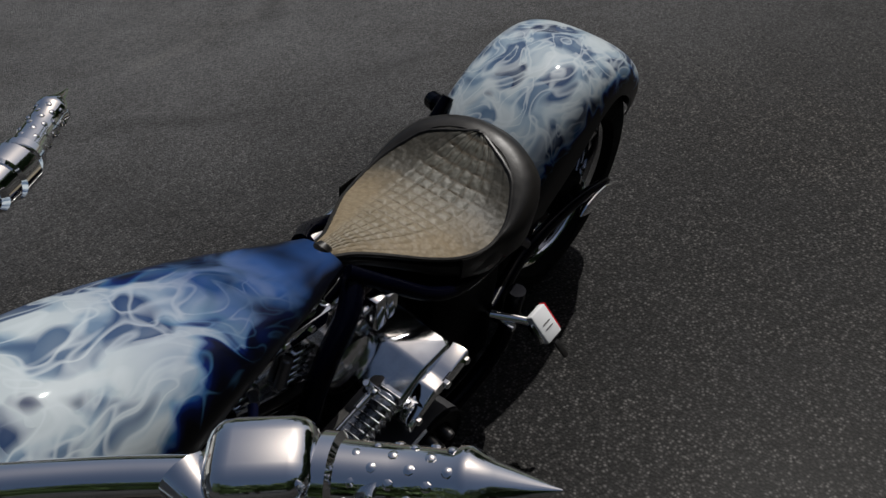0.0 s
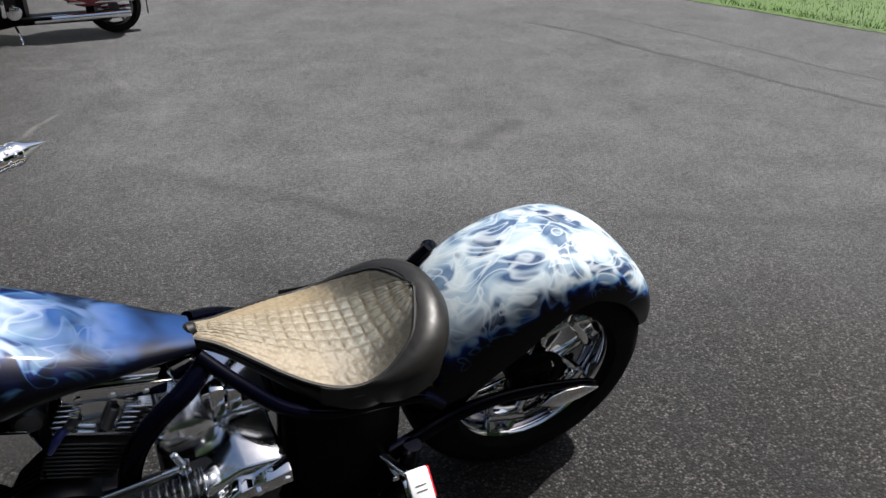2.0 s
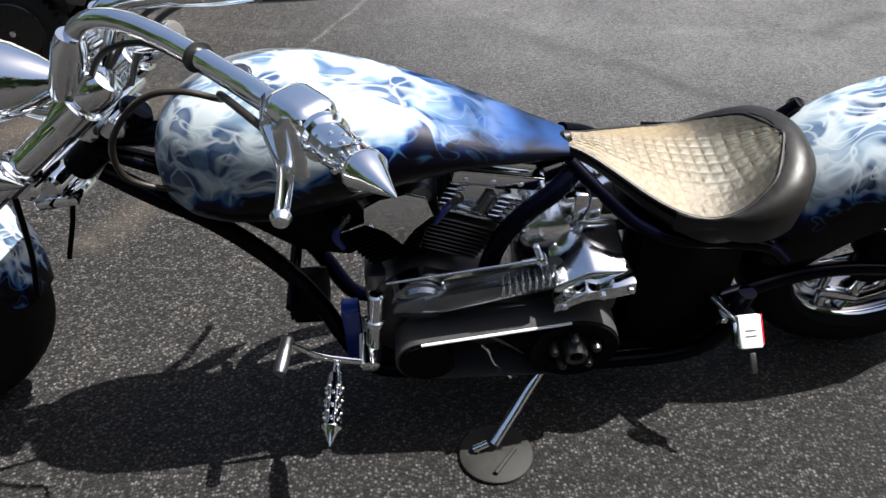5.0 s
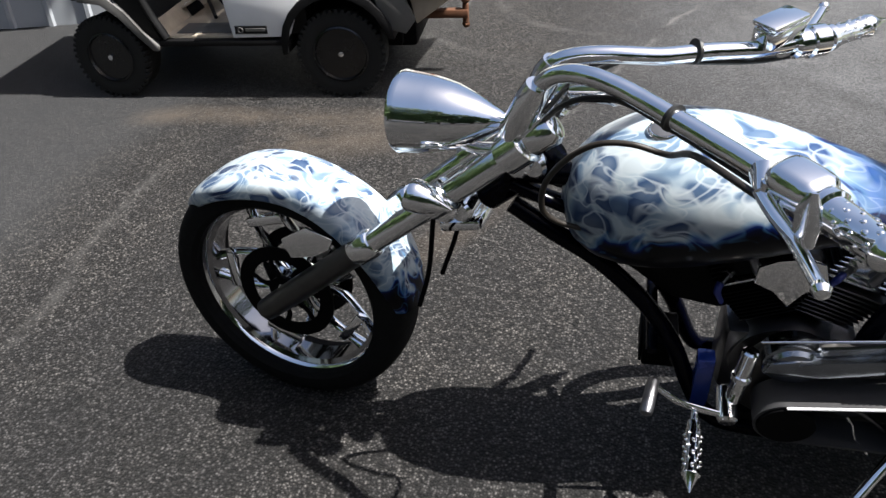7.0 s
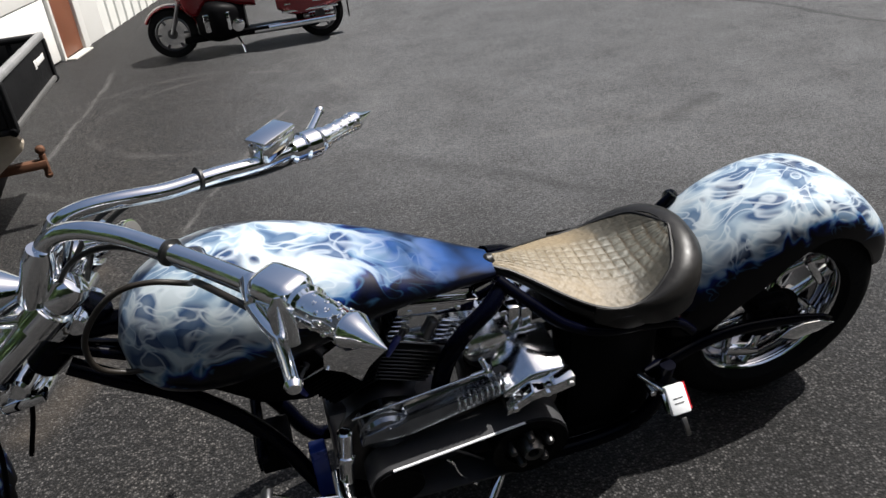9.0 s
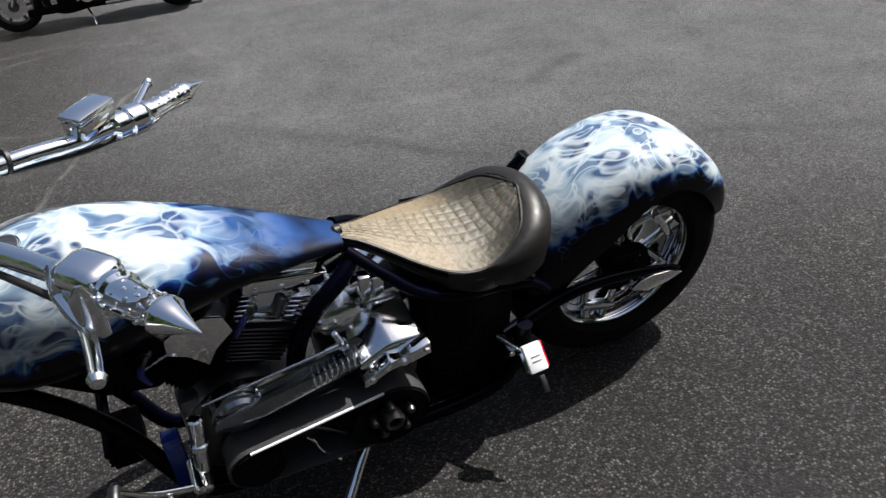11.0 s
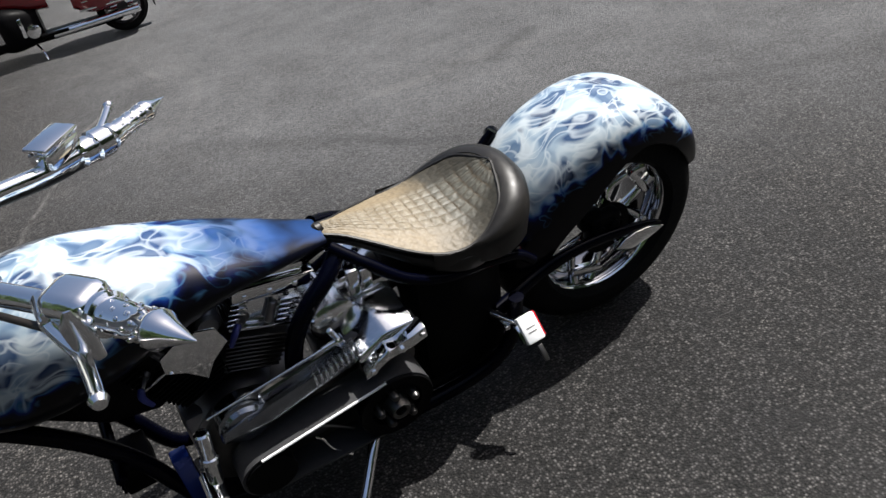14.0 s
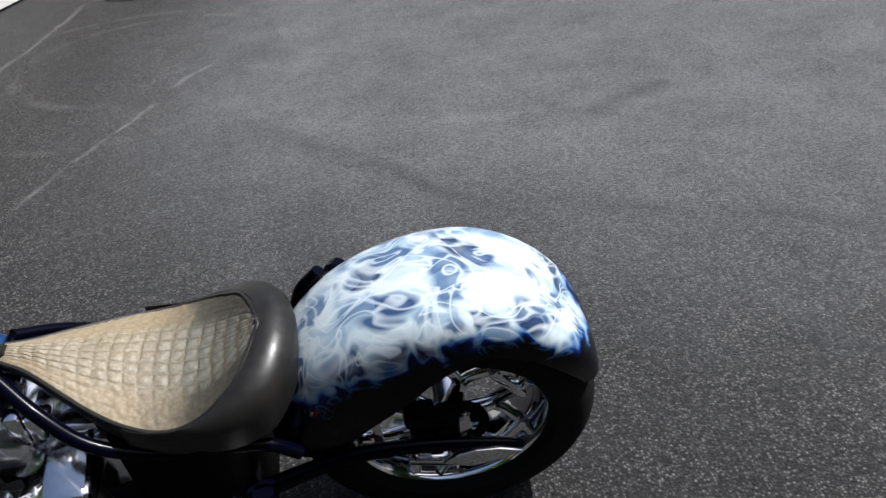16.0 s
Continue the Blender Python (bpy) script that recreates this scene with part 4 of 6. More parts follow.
for q in ((-0.034, -0.200, 0.462), (0.116, -0.200, 0.490), (0.116, -0.200, 0.532), (0.037, -0.200, 0.533), (-0.034, -0.196, 0.490), (-0.040, -0.110, 0.510), (0.030, -0.105, 0.556), (0.105, -0.090, 0.552), (0.030, -0.060, 0.556), (0.105, -0.060, 0.552), (-0.040, -0.060, 0.508), (-0.034, -0.060, 0.460), (0.116, -0.060, 0.480)):
    bm.verts.new(q)
bmesh.ops.convex_hull(bm, input=bm.verts[:])
bmesh.ops.dissolve_limit(bm, angle_limit=radians(4), verts=bm.verts[:], edges=bm.edges[:])
bmesh.ops.bevel(bm, geom=bm.edges[:], offset=0.007, segments=3, profile=0.5, affect="EDGES")
cover = part("side_cover", bm, POLISHED, bike, "polished aluminium gearbox side cover")
part("cover_flange", slab([(x, z + 0.008) for x, z in cover_line], -0.234, -0.190, 0.005), CHROME, cover, "bright scalloped flange")
for x, z in ((-0.020, 0.466), (0.108, 0.506), (0.055, 0.492)):
    part("bolt", turned((x, -0.233, z + 0.008), (x, -0.241, z + 0.008), [(0, 0.008), (0.007, 0.008), (0.009, 0.005)], 6), CHROME, cover)
starter = part("starter", turned((-0.040, -0.112, 0.536), (-0.040, 0.10, 0.536), [(0, 0.020), (0.003, 0.040), (0.010, 0.052), (0.016, 0.058), (0.022, 0.058), (0.024, 0.054), (0.19, 0.054), (0.20, 0.03)], 40), SATIN, bike, "round bright starter motor with a domed end")
for k in range(3):
    a = 2 * math.pi * k / 3 + 0.5
    c = (-0.040 + 0.056 * math.cos(a), 0.536 + 0.056 * math.sin(a))
    part("bolt", turned((c[0], -0.090, c[1]), (c[0], -0.102, c[1]), [(0, 0.007), (0.009, 0.007), (0.012, 0.004)], 6), CHROME, starter)
part("small_rod", tube([(-0.180, -0.215, 0.335), (-0.165, -0.22, 0.315), (-0.150, -0.22, 0.268), (-0.113, -0.22, 0.210)], 0.0035, 8), CHROME, primary, "thin bent chrome lever")
part("gearbox", joined(block(-0.10, 0.14, -0.09, 0.12, 0.36, 0.545, 0.03), block(-0.06, 0.12, -0.07, 0.10, 0.545, 0.575, 0.012)), POLISHED, bike, "polished gearbox")
part("starter_bracket", joined(block(0.005, 0.030, -0.115, -0.085, 0.600, 0.675, 0.004), block(0.035, 0.060, -0.115, -0.085, 0.605, 0.665, 0.004), block(-0.01, 0.07, -0.10, -0.07, 0.640, 0.655, 0.004)), CHROME, bike, "chrome solenoid brackets")
part("coil_cover", slab([(-0.045, 0.645), (-0.055, 0.700), (-0.015, 0.715), (0.02, 0.675), (-0.005, 0.645)], -0.055, 0.06, 0.008), CHROME, bike, "chrome angled coil cover")

# ---- front end, turned with the steering ----


def steered(name, bm, material, parent=None, label=""):
    return part(name, shifted(bm, STEER), material, parent or bike, label)


def on_fork(s, y, back=0.0):
    """A place on the fork: s up along it from the axle, y to the right, back behind it."""
    return AXLE_F + UP_FORK * s + BACK_FORK * back + Vector((0, y, 0))


front_wheel, at = wheel("front_wheel", AXLE_F, STEER, 0.346, 0.165, 0.278, 0.100, "tall front wheel with chrome twisted spokes and black tyre")
for y in (-0.052, 0.052):
    disc(front_wheel, at, y, 0.142)
part("caliper", shifted(block(0.06, 0.15, 0.035, 0.08, 0.01, 0.075, 0.012), at), DARKMETAL, front_wheel, "dark brake caliper")
steered("axle", rod(AXLE_F - Vector((0, 0.125, 0)), AXLE_F + Vector((0, 0.125, 0)), 0.012), CHROME)
for s in (-1, 1):
    y = 0.108 * s
    leg = steered("fork_slider", turned(on_fork(-0.045, y), on_fork(1, y), [(0, 0.020), (0.008, 0.029), (0.05, 0.031), (0.38, 0.031), (0.395, 0.035), (0.42, 0.036), (0.425, 0.028)], 28), DARKMETAL, None, "dark satin fork slider")
    steered("slider_collar", turned(on_fork(0.335, y), on_fork(0.5, y), [(0, 0.033), (0.006, 0.0365), (0.055, 0.0365), (0.065, 0.031)], 28), CHROME, leg, "bright collar on the slider")
    steered("fork_tube", turned(on_fork(0.36, y), on_fork(1.2, y), [(0, 0.027), (0.52, 0.027), (0.525, 0.024)], 28), CHROME, None, "chrome fork tube")
    steered("tree_clamp", turned(on_fork(0.585, y), on_fork(1, y), [(0, 0.030), (0.006, 0.038), (0.060, 0.038), (0.066, 0.030)], 28), CHROME, None, "chrome lower clamp")
    steered("tree_clamp", turned(on_fork(0.795, y), on_fork(1.3, y), [(0, 0.030), (0.006, 0.038), (0.060, 0.038), (0.066, 0.030)], 28), CHROME)
    steered("fork_cap", turned(on_fork(0.865, y), on_fork(1.3, y), [(0, 0.030), (0.006, 0.034), (0.050, 0.034), (0.062, 0.026), (0.066, 0.012)], 28), CHROME, None, "chrome fork cap")
for s, wide in ((0.592, 0.108), (0.802, 0.108)):
    c0, c1 = on_fork(s, -wide, 0.03), on_fork(s, wide, 0.03)
    steered("fork_tree", joined(rod(c0, c1, 0.026, 18), rod(on_fork(s, -0.06, 0.06), on_fork(s, 0.06, 0.06), 0.026, 18)), CHROME, None, "chrome fork tree")
part("steering_head", rod(HEAD - UP_FORK * 0.09, HEAD + UP_FORK * 0.12, 0.034, 24), NAVY, bike, "dark blue steering head")


front_fender = fender(
    "front_fender", AXLE_F, STEER, 4, 142,
    lambda f: smooth_at(f, [0, 0.5, 1.0], [0.366, 0.370, 0.358]),
    lambda f: smooth_at(f, [0, 0.1, 0.5, 0.9, 1.0], [0.066, 0.086, 0.092, 0.084, 0.045]),
    lambda f: smooth_at(f, [0, 0.5, 1.0], [0.050, 0.070, 0.045]),
    "slim front mudguard painted with white and blue flames", FRONTPAINT)
for s in (-1, 1):
    steered("fender_bracket", slab([(-1.42, 0.55), (-1.35, 0.60), (-1.28, 0.58), (-1.30, 0.53), (-1.40, 0.50)], 0.084 * s - 0.004, 0.084 * s + 0.004, 0.002), CHROME, None, "chrome mudguard bracket")
    steered("fender_stay", tube([on_fork(0.56, 0.10 * s, 0.03), on_fork(0.44, 0.085 * s, 0.13), on_fork(0.33, 0.070 * s, 0.20)], 0.006, 8), BLACKFIN, None, "thin black stay")


# bars: along the turned centre line, across it and up
B_ORIGIN = Vector((-0.815, -0.028, 1.063))
B_AHEAD, B_ACROSS = Vector((0.93, -0.19, 0.0)), Vector((0.176, 1.06, -0.17))


def on_bar(a, b, c):
    return B_ORIGIN + B_AHEAD * a + B_ACROSS * b + Vector((0, 0, c))


def on_bars(rows):
    return [on_bar(*r) for r in rows]


BAR = [(-0.02, 0.050, -0.05), (0.01, 0.052, 0.005), (0.05, 0.060, 0.032), (0.10, 0.072, 0.040), (0.15, 0.087, 0.035), (0.20, 0.108, 0.026), (0.285, 0.155, 0.012), (0.36, 0.205, 0.004), (0.43, 0.262, 0.002), (0.485, 0.305, 0.0)]
handlebar = part("handlebar", tube(on_bars([(-0.02, -0.052, -0.05), (-0.03, 0.0, -0.052), (-0.02, 0.052, -0.05)]), 0.019, 14), CHROME, bike, "wide chrome pull-back handlebar")
for s in (-1, 1):
    side = [(a, b * s, c if s < 0 or a > 0.2 else c * 0.45) for a, b, c in BAR]
    part("bar_half", tube(on_bars(side), 0.0175, 18, 8), CHROME, handlebar)
    part("riser", joined(turned(on_bar(-0.055, 0.052 * s, -0.125), on_bar(0.0, 0.054 * s, 0.0), [(0, 0.024), (0.01, 0.029), (0.11, 0.028), (0.135, 0.022)], 24)), CHROME, handlebar, "chrome riser")
    g0, g1 = on_bar(0.483, 0.303 * s, 0.0), on_bar(0.600, 0.428 * s, 0.006)
    length = (g1 - g0).length
    k_r = 1.0 if s < 0 else 0.80
    grip = part("grip", turned(g0, g1, [(y, r * k_r) for y, r in [(0, 0.022), (0.004, 0.034), (0.016, 0.034), (0.020, 0.028), (0.06, 0.0265), (0.108, 0.0255), (0.114, 0.029), (0.122, 0.029), (0.140, 0.019), (length + 0.012, 0.001)]], 28), CHROME, handlebar, "chrome spiked grip with raised studs")
    frame_g = along(g0, g1)
    for r in range(6):
        for k in range(7):
            a = 2 * math.pi * (k + 0.5 * (r % 2)) / 7
            y = 0.034 + 0.0145 * r
            c = frame_g @ Vector((0.0255 * k_r * math.cos(a), y, 0.0255 * k_r * math.sin(a)))
            n = frame_g @ Vector((0.0400 * math.cos(a), y, 0.0400 * math.sin(a)))
            part("stud", turned(c, n, [(0, 0.0046), (0.0015, 0.0040), (0.0028, 0.0016)], 8), CHROME, grip)
    # control housing and lever
    part("control_housing", joined(turned(on_bar(0.422, 0.255 * s, 0.001), on_bar(0.483, 0.303 * s, 0.0), [(0, 0.022), (0.006, 0.029), (0.03, 0.030), (0.034, 0.026), (0.038, 0.033), (0.070, 0.033), (0.076, 0.026)], 24)), CHROME, handlebar, "chrome control housing")
    lever = on_bars([(0.405, 0.275 * s, -0.008), (0.425, 0.315 * s, -0.016), (0.448, 0.360 * s, -0.018), (0.466, 0.420 * s, -0.010), (0.480, 0.475 * s, 0.0)])
    lever_ob = part("lever", tube(lever, [0.012, 0.010, 0.0085, 0.0075, 0.007], 12, 6, 1.3), CHROME, handlebar, "chrome hand lever with a ball end")
    part("ball", shifted(lathe([(-0.012, 0.002), (-0.009, 0.009), (0, 0.0125), (0.009, 0.009), (0.012, 0.002)], 18), Matrix.Translation(on_bar(0.482, 0.482 * s, 0.001))), CHROME, lever_ob)
    part("perch", joined(tube(on_bars([(0.405, 0.240 * s, 0.002), (0.405, 0.262 * s, 0.0), (0.405, 0.285 * s, -0.006)]), [0.024, 0.018, 0.012], 14), rod(on_bar(0.408, 0.280 * s, -0.026), on_bar(0.408, 0.280 * s, 0.018), 0.009)), CHROME, handlebar, "chrome lever perch")
    band = on_bar(0.25, 0.135 * s, 0.017)
    part("cable_tie", turned(band, on_bar(0.285, 0.155 * s, 0.012), [(0, 0.0195), (0.001, 0.0245), (0.007, 0.0245), (0.008, 0.0195)], 18), HOSE, handlebar, "black cable tie")
    part("switch_lead", tube(on_bars([(0.43, 0.262 * s, -0.026), (0.36, 0.205 * s, -0.022), (0.25, 0.135 * s, -0.006), (0.15, 0.09 * s, 0.010), (0.06, 0.075 * s, -0.02), (-0.02, 0.04 * s, -0.12)]), 0.0055, 8), HOSE, handlebar, "black lead along the bar")
part("clutch_cable", tube([tuple(on_bar(0.40, -0.285, -0.012)), tuple(on_bar(0.30, -0.185, -0.022)), (-0.60, -0.165, 0.985), (-0.66, -0.145, 0.990), (-0.717, -0.135, 0.980), (-0.768, -0.13, 0.940), (-0.808, -0.13, 0.877), (-0.814, -0.125, 0.808), (-0.788, -0.115, 0.767), (-0.728, -0.10, 0.735), (-0.607, -0.07, 0.685)], 0.006, 10), BRASSHOSE, handlebar, "amber braided clutch cable")
part("brake_hose", tube(on_bars([(0.36, 0.20, -0.01), (0.24, 0.15, -0.01), (0.12, 0.11, -0.01), (0.02, 0.10, -0.10), (-0.06, 0.09, -0.28)]), 0.006, 10), HOSE, handlebar)
part("clutch_blade", tube([(-0.450, -0.498, 1.186), (-0.452, -0.500, 1.164), (-0.448, -0.502, 1.128), (-0.440, -0.502, 1.092)], [0.002, 0.0062, 0.0070, 0.003], 16, 6, 2.5), POLISHED, handlebar, "leaf-shaped mirror blade on the clutch perch")
res_m = Matrix.Translation(on_bar(0.395, 0.238, 0.040)) @ Matrix.Rotation(radians(44), 4, "Z")
part("reservoir", shifted(block(-0.045, 0.045, -0.026, 0.026, -0.026, 0.012, 0.008), res_m), CHROME, handlebar, "chrome brake fluid reservoir")
part("reservoir_lid", shifted(block(-0.047, 0.047, -0.028, 0.028, 0.014, 0.026, 0.006), res_m), CHROME, handlebar)
hb = Matrix.Translation(on_bar(0.455, -0.280, 0.024)) @ Matrix.Rotation(radians(-49), 4, "Z")
part("switch_cover", shifted(block(-0.048, 0.040, -0.036, 0.036, -0.03, 0.020, 0.024, 4), hb), CHROME, handlebar, "smooth chrome switch cover")
gauge0, gauge1 = Vector((-0.775, 0.018, 0.992)), Vector((-0.680, -0.022, 1.022))
gauge = part("speedometer", turned(gauge0, gauge1, [(0, 0.012), (0.01, 0.022), (0.085, 0.026), (0.092, 0.029), (0.100, 0.028)], 32), CHROME, bike, "small round chrome gauge between the bars")
part("dial", turned(gauge1, gauge1 * 2 - gauge0, [(-0.006, 0.024), (-0.0035, 0.024), (-0.003, 0.02)], 32), GREYPLASTIC, gauge)

# headlight and indicators
L0, L1 = on_bar(-0.318, 0.007, -0.145), on_bar(-0.073, 0.007, -0.130)
lamp = part("headlight", turned(L0, L1, [(0.0, 0.070), (0.001, 0.088), (0.008, 0.090), (0.016, 0.087), (0.07, 0.082), (0.12, 0.068), (0.17, 0.045), (0.21, 0.022), (0.235, 0.006)], 48), CHROME, bike, "chrome bullet headlight")
part("lens", turned(L0 - (L1 - L0).normalized() * 0.006, L1, [(0, 0.02), (0.002, 0.06), (0.0065, 0.078)], 40), GLASS, lamp)
part("mount", tube([on_bar(-0.22, 0, -0.18), on_bar(-0.16, 0, -0.205), on_bar(-0.08, 0, -0.20)], [0.012, 0.014, 0.018], 12), CHROME, lamp)
for s in (-1, 1):
    p0 = on_fork(0.62, 0.150 * s, -0.02)
    q = Vector((0.94, -0.20, -0.27)).normalized()
    p0 = STEER @ p0
    sig = part("turn_signal", turned(p0 - q * 0.045, p0 + q * 0.06, [(0, 0.012), (0.003, 0.033), (0.010, 0.037), (0.022, 0.037), (0.05, 0.030), (0.075, 0.016), (0.100, 0.002)], 28), CHROME, bike, "chrome bullet turn signal")
    part("stem", tube([p0, STEER @ on_fork(0.62, 0.105 * s, 0.0)], 0.009, 10), CHROME, sig)
part("lower_cover", joined(shifted(block(-0.05, 0.05, -0.045, 0.045, -0.014, 0.014, 0.01), STEER @ Matrix.Translation(on_fork(0.555, 0, 0.09)) @ Matrix.Rotation(-RAKE * 0.3, 4, "Y"))), CHROME, bike, "chrome cover below the fork tree")

# foot controls, stand, plate
control = part("foot_control", joined(rod((-0.415, -0.165, 0.335), (-0.415, -0.250, 0.318), 0.022), rod((-0.405, -0.20, 0.335), (-0.39, -0.19, 0.50), 0.017), rod((-0.400, -0.198, 0.405), (-0.396, -0.194, 0.425), 0.021)), CHROME, bike, "chrome forward foot control")
part("shift_lever", tube([(-0.415, -0.235, 0.322), (-0.47, -0.236, 0.338), (-0.52, -0.238, 0.362), (-0.572, -0.238, 0.410)], [0.009, 0.011, 0.010, 0.007], 12, 6, 0.6), CHROME, control, "curved shift lever")
part("shift_peg", turned((-0.572, -0.215, 0.412), (-0.590, -0.315, 0.392), [(0, 0.006), (0.01, 0.013), (0.08, 0.014), (0.09, 0.012), (0.095, 0.004)], 18), CAST, control, "round toe peg")
peg = part("footpeg", turned((-0.482, -0.235, 0.332), (-0.495, -0.425, 0.305), [(0, 0.007), (0.025, 0.008), (0.03, 0.014), (0.05, 0.015), (0.055, 0.017), (0.145, 0.017), (0.15, 0.020), (0.155, 0.020), (0.162, 0.014), (0.195, 0.001)], 20), CHROME, control, "spiked chrome foot peg")
pf = along((-0.482, -0.235, 0.332), (-0.495, -0.425, 0.305))
for r in range(6):
    for k in range(6):
        a = 2 * math.pi * (k + 0.5 * (r % 2)) / 6
        y = 0.064 + 0.0145 * r
        part("stud", turned(pf @ Vector((0.0155 * math.cos(a), y, 0.0155 * math.sin(a))), pf @ Vector((0.03 * math.cos(a), y, 0.03 * math.sin(a))), [(0, 0.005), (0.002, 0.0045), (0.005, 0.002)], 8), CHROME, peg)

INV = BIKE.inverted()
foot = INV @ Vector((-0.155, -0.215, 0.030))
stand = part("side_stand", tube([(-0.02, -0.155, 0.165), (-0.035, -0.185, 0.20), tuple(Vector((-0.035, -0.185, 0.20)).lerp(foot, 0.5)), tuple(foot)], [0.016, 0.014, 0.0125, 0.011], 14), CHROME, bike, "chrome side stand leg")
part("stand_foot", tube([tuple(foot + Vector((-0.012, 0, 0.006))), tuple(foot + Vector((-0.045, -0.006, -0.008)))], 0.009, 10), CHROME, stand)
part("belly_bracket", joined(shifted(lathe([(-0.01, 0.03), (-0.006, 0.045), (0.0, 0.046)], 28), Matrix.Translation((-0.165, -0.175, 0.335))), tube([(-0.165, -0.185, 0.335), (-0.12, -0.19, 0.30), (-0.085, -0.19, 0.262)], [0.008, 0.006, 0.005], 10)), CAST, bike, "small round bracket with a rod")

plate = part("plate_mount", joined(block(0.335, 0.350, -0.200, -0.110, 0.335, 0.350, 0.003), rod((0.33, -0.14, 0.36), (0.376, -0.240, 0.362), 0.010)), CHROME, bike, "chrome side-mounted number plate bracket")
pm = Matrix.Translation((0.374, -0.250, 0.368)) @ Matrix.Rotation(radians(-4), 4, "Y") @ Matrix.Rotation(radians(-46), 4, "X") @ Matrix.Diagonal((0.85, 0.88, 0.88, 1))
part("plate_light", shifted(block(-0.028, 0.028, -0.012, 0.012, -0.042, 0.042, 0.005), pm), WHITEPAINT, plate, "small white light box")
part("plate_edge", shifted(block(-0.040, -0.029, -0.008, 0.010, -0.032, 0.026, 0.003), pm), CHROME, plate)
part("red_lens", shifted(block(0.0265, 0.032, -0.010, 0.010, -0.036, 0.042, 0.003), pm), REDLENS, plate, "thin red lamp lens")
part("number_plate", shifted(block(-0.006, 0.010, -0.004, 0.004, -0.105, -0.053, 0.003), pm), DARKMETAL, plate, "dark plate seen edge-on")
for k in range(2):
    part("bar", shifted(block(-0.014, 0.014, -0.0135, -0.0125, -0.012 + 0.014 * k, -0.009 + 0.014 * k, 0.0005, 1), pm), GREYPLASTIC, plate)

puck = thing("stand_plate", Matrix.Translation((-0.150, -0.225, 0)), "round black plate under the side stand on asphalt", "stand plate")
part("plate", shifted(lathe([(0, 0.080), (0.002, 0.086), (0.010, 0.086), (0.013, 0.082), (0.0135, 0.02)], 44), Matrix.Rotation(radians(90), 4, "X")), STANDPUCK, puck)
for y, ln in ((-0.012, 0.02), (0.030, 0.045)):
    part("rib", shifted(block(-ln, ln, -0.005, 0.005, 0.013, 0.024, 0.003), Matrix.Translation((0.02 if ln > 0.03 else -0.035, -y, 0)) @ Matrix.Rotation(radians(55), 4, "Z")), STANDPUCK, puck)

# ---- utility cart by the building ----
cart = thing("utility_cart", Matrix.Translation((-2.225, 2.10, 0)) @ Matrix.Rotation(radians(7.0), 4, "Z") @ Matrix.Scale(0.85, 4), "white and black utility cart with an open cargo bed, parked", "utility cart")


def cart_wheel(x, y, r, steer=0.0):
    at = Matrix.Translation((x, y, r)) @ Matrix.Rotation(radians(steer), 4, "Z")
    prof = [(-0.085, r - 0.10), (-0.098, r - 0.06), (-0.088, r - 0.012), (-0.06, r), (0.06, r), (0.088, r - 0.012), (0.098, r - 0.06), (0.085, r - 0.10)]
    w = part("wheel", shifted(lathe(prof, 48, closed=True), at), CARTTYRE, cart, "knobbly black tyre on a black steel rim")
    for k in range(44):
        t = at @ Matrix.Rotation(2 * math.pi * k / 44, 4, "Y")
        part("tread_block", shifted(block(r - 0.020, r + 0.006, -0.092, -0.040, -0.010, 0.010, 0.003, 1), t), CARTTYRE, w)
    rim = part("rim", shifted(lathe([(-0.080, r - 0.112), (-0.098, r - 0.104), (-0.092, r - 0.094), (-0.075, r - 0.108), (-0.045, r - 0.125), (-0.030, r - 0.150), (-0.034, 0.052), (-0.060, 0.045), (-0.065, 0.02)], 40), at), GLOSSBLACK, w, "black steel rim")
    part("hub_cap", shifted(lathe([(-0.092, 0.004), (-0.090, 0.016), (-0.064, 0.018)], 16), at), POLISHED, rim, "small bright hub cap")
    for k in range(5):
        a = 2 * math.pi * k / 5
        part("wheel_nut", shifted(turned((0.072 * math.cos(a), -0.032, 0.072 * math.sin(a)), (0.072 * math.cos(a), -0.046, 0.072 * math.sin(a)), [(0, 0.009), (0.012, 0.009), (0.014, 0.005)], 6), at), GLOSSBLACK, rim)


for y in (0.09, 1.02):
    cart_wheel(0.055, y, 0.262)
    cart_wheel(-1.39, y, 0.250, -8.0)
part("chassis", joined(block(-1.62, 0.40, 0.16, 0.22, 0.26, 0.34, 0.01), block(-1.62, 0.40, 0.90, 0.96, 0.26, 0.34, 0.01), rod((0.055, 0.1, 0.262), (0.055, 1.0, 0.262), 0.035), rod((-1.39, 0.1, 0.25), (-1.39, 1.0, 0.25), 0.025)), BLACKFIN, cart, "black steel chassis")
# footwell: floor, rising toe board, pedals
part("floor", block(-1.02, -0.56, 0.02, 1.10, 0.345, 0.380, 0.008), BEIGEFLOOR, cart, "dusty beige footwell floor")
part("toe_board", slab([(-1.00, 0.350), (-1.015, 0.385), (-1.13, 0.56), (-1.145, 0.70), (-1.175, 0.70), (-1.165, 0.55), (-1.045, 0.350)], 0.03, 1.09, 0.006), BEIGEFLOOR, cart, "dusty beige toe board")
part("floor_mat", block(-0.96, -0.585, 0.05, 0.24, 0.381, 0.387, 0.003), GREYPLASTIC, cart, "grey worn floor edge")
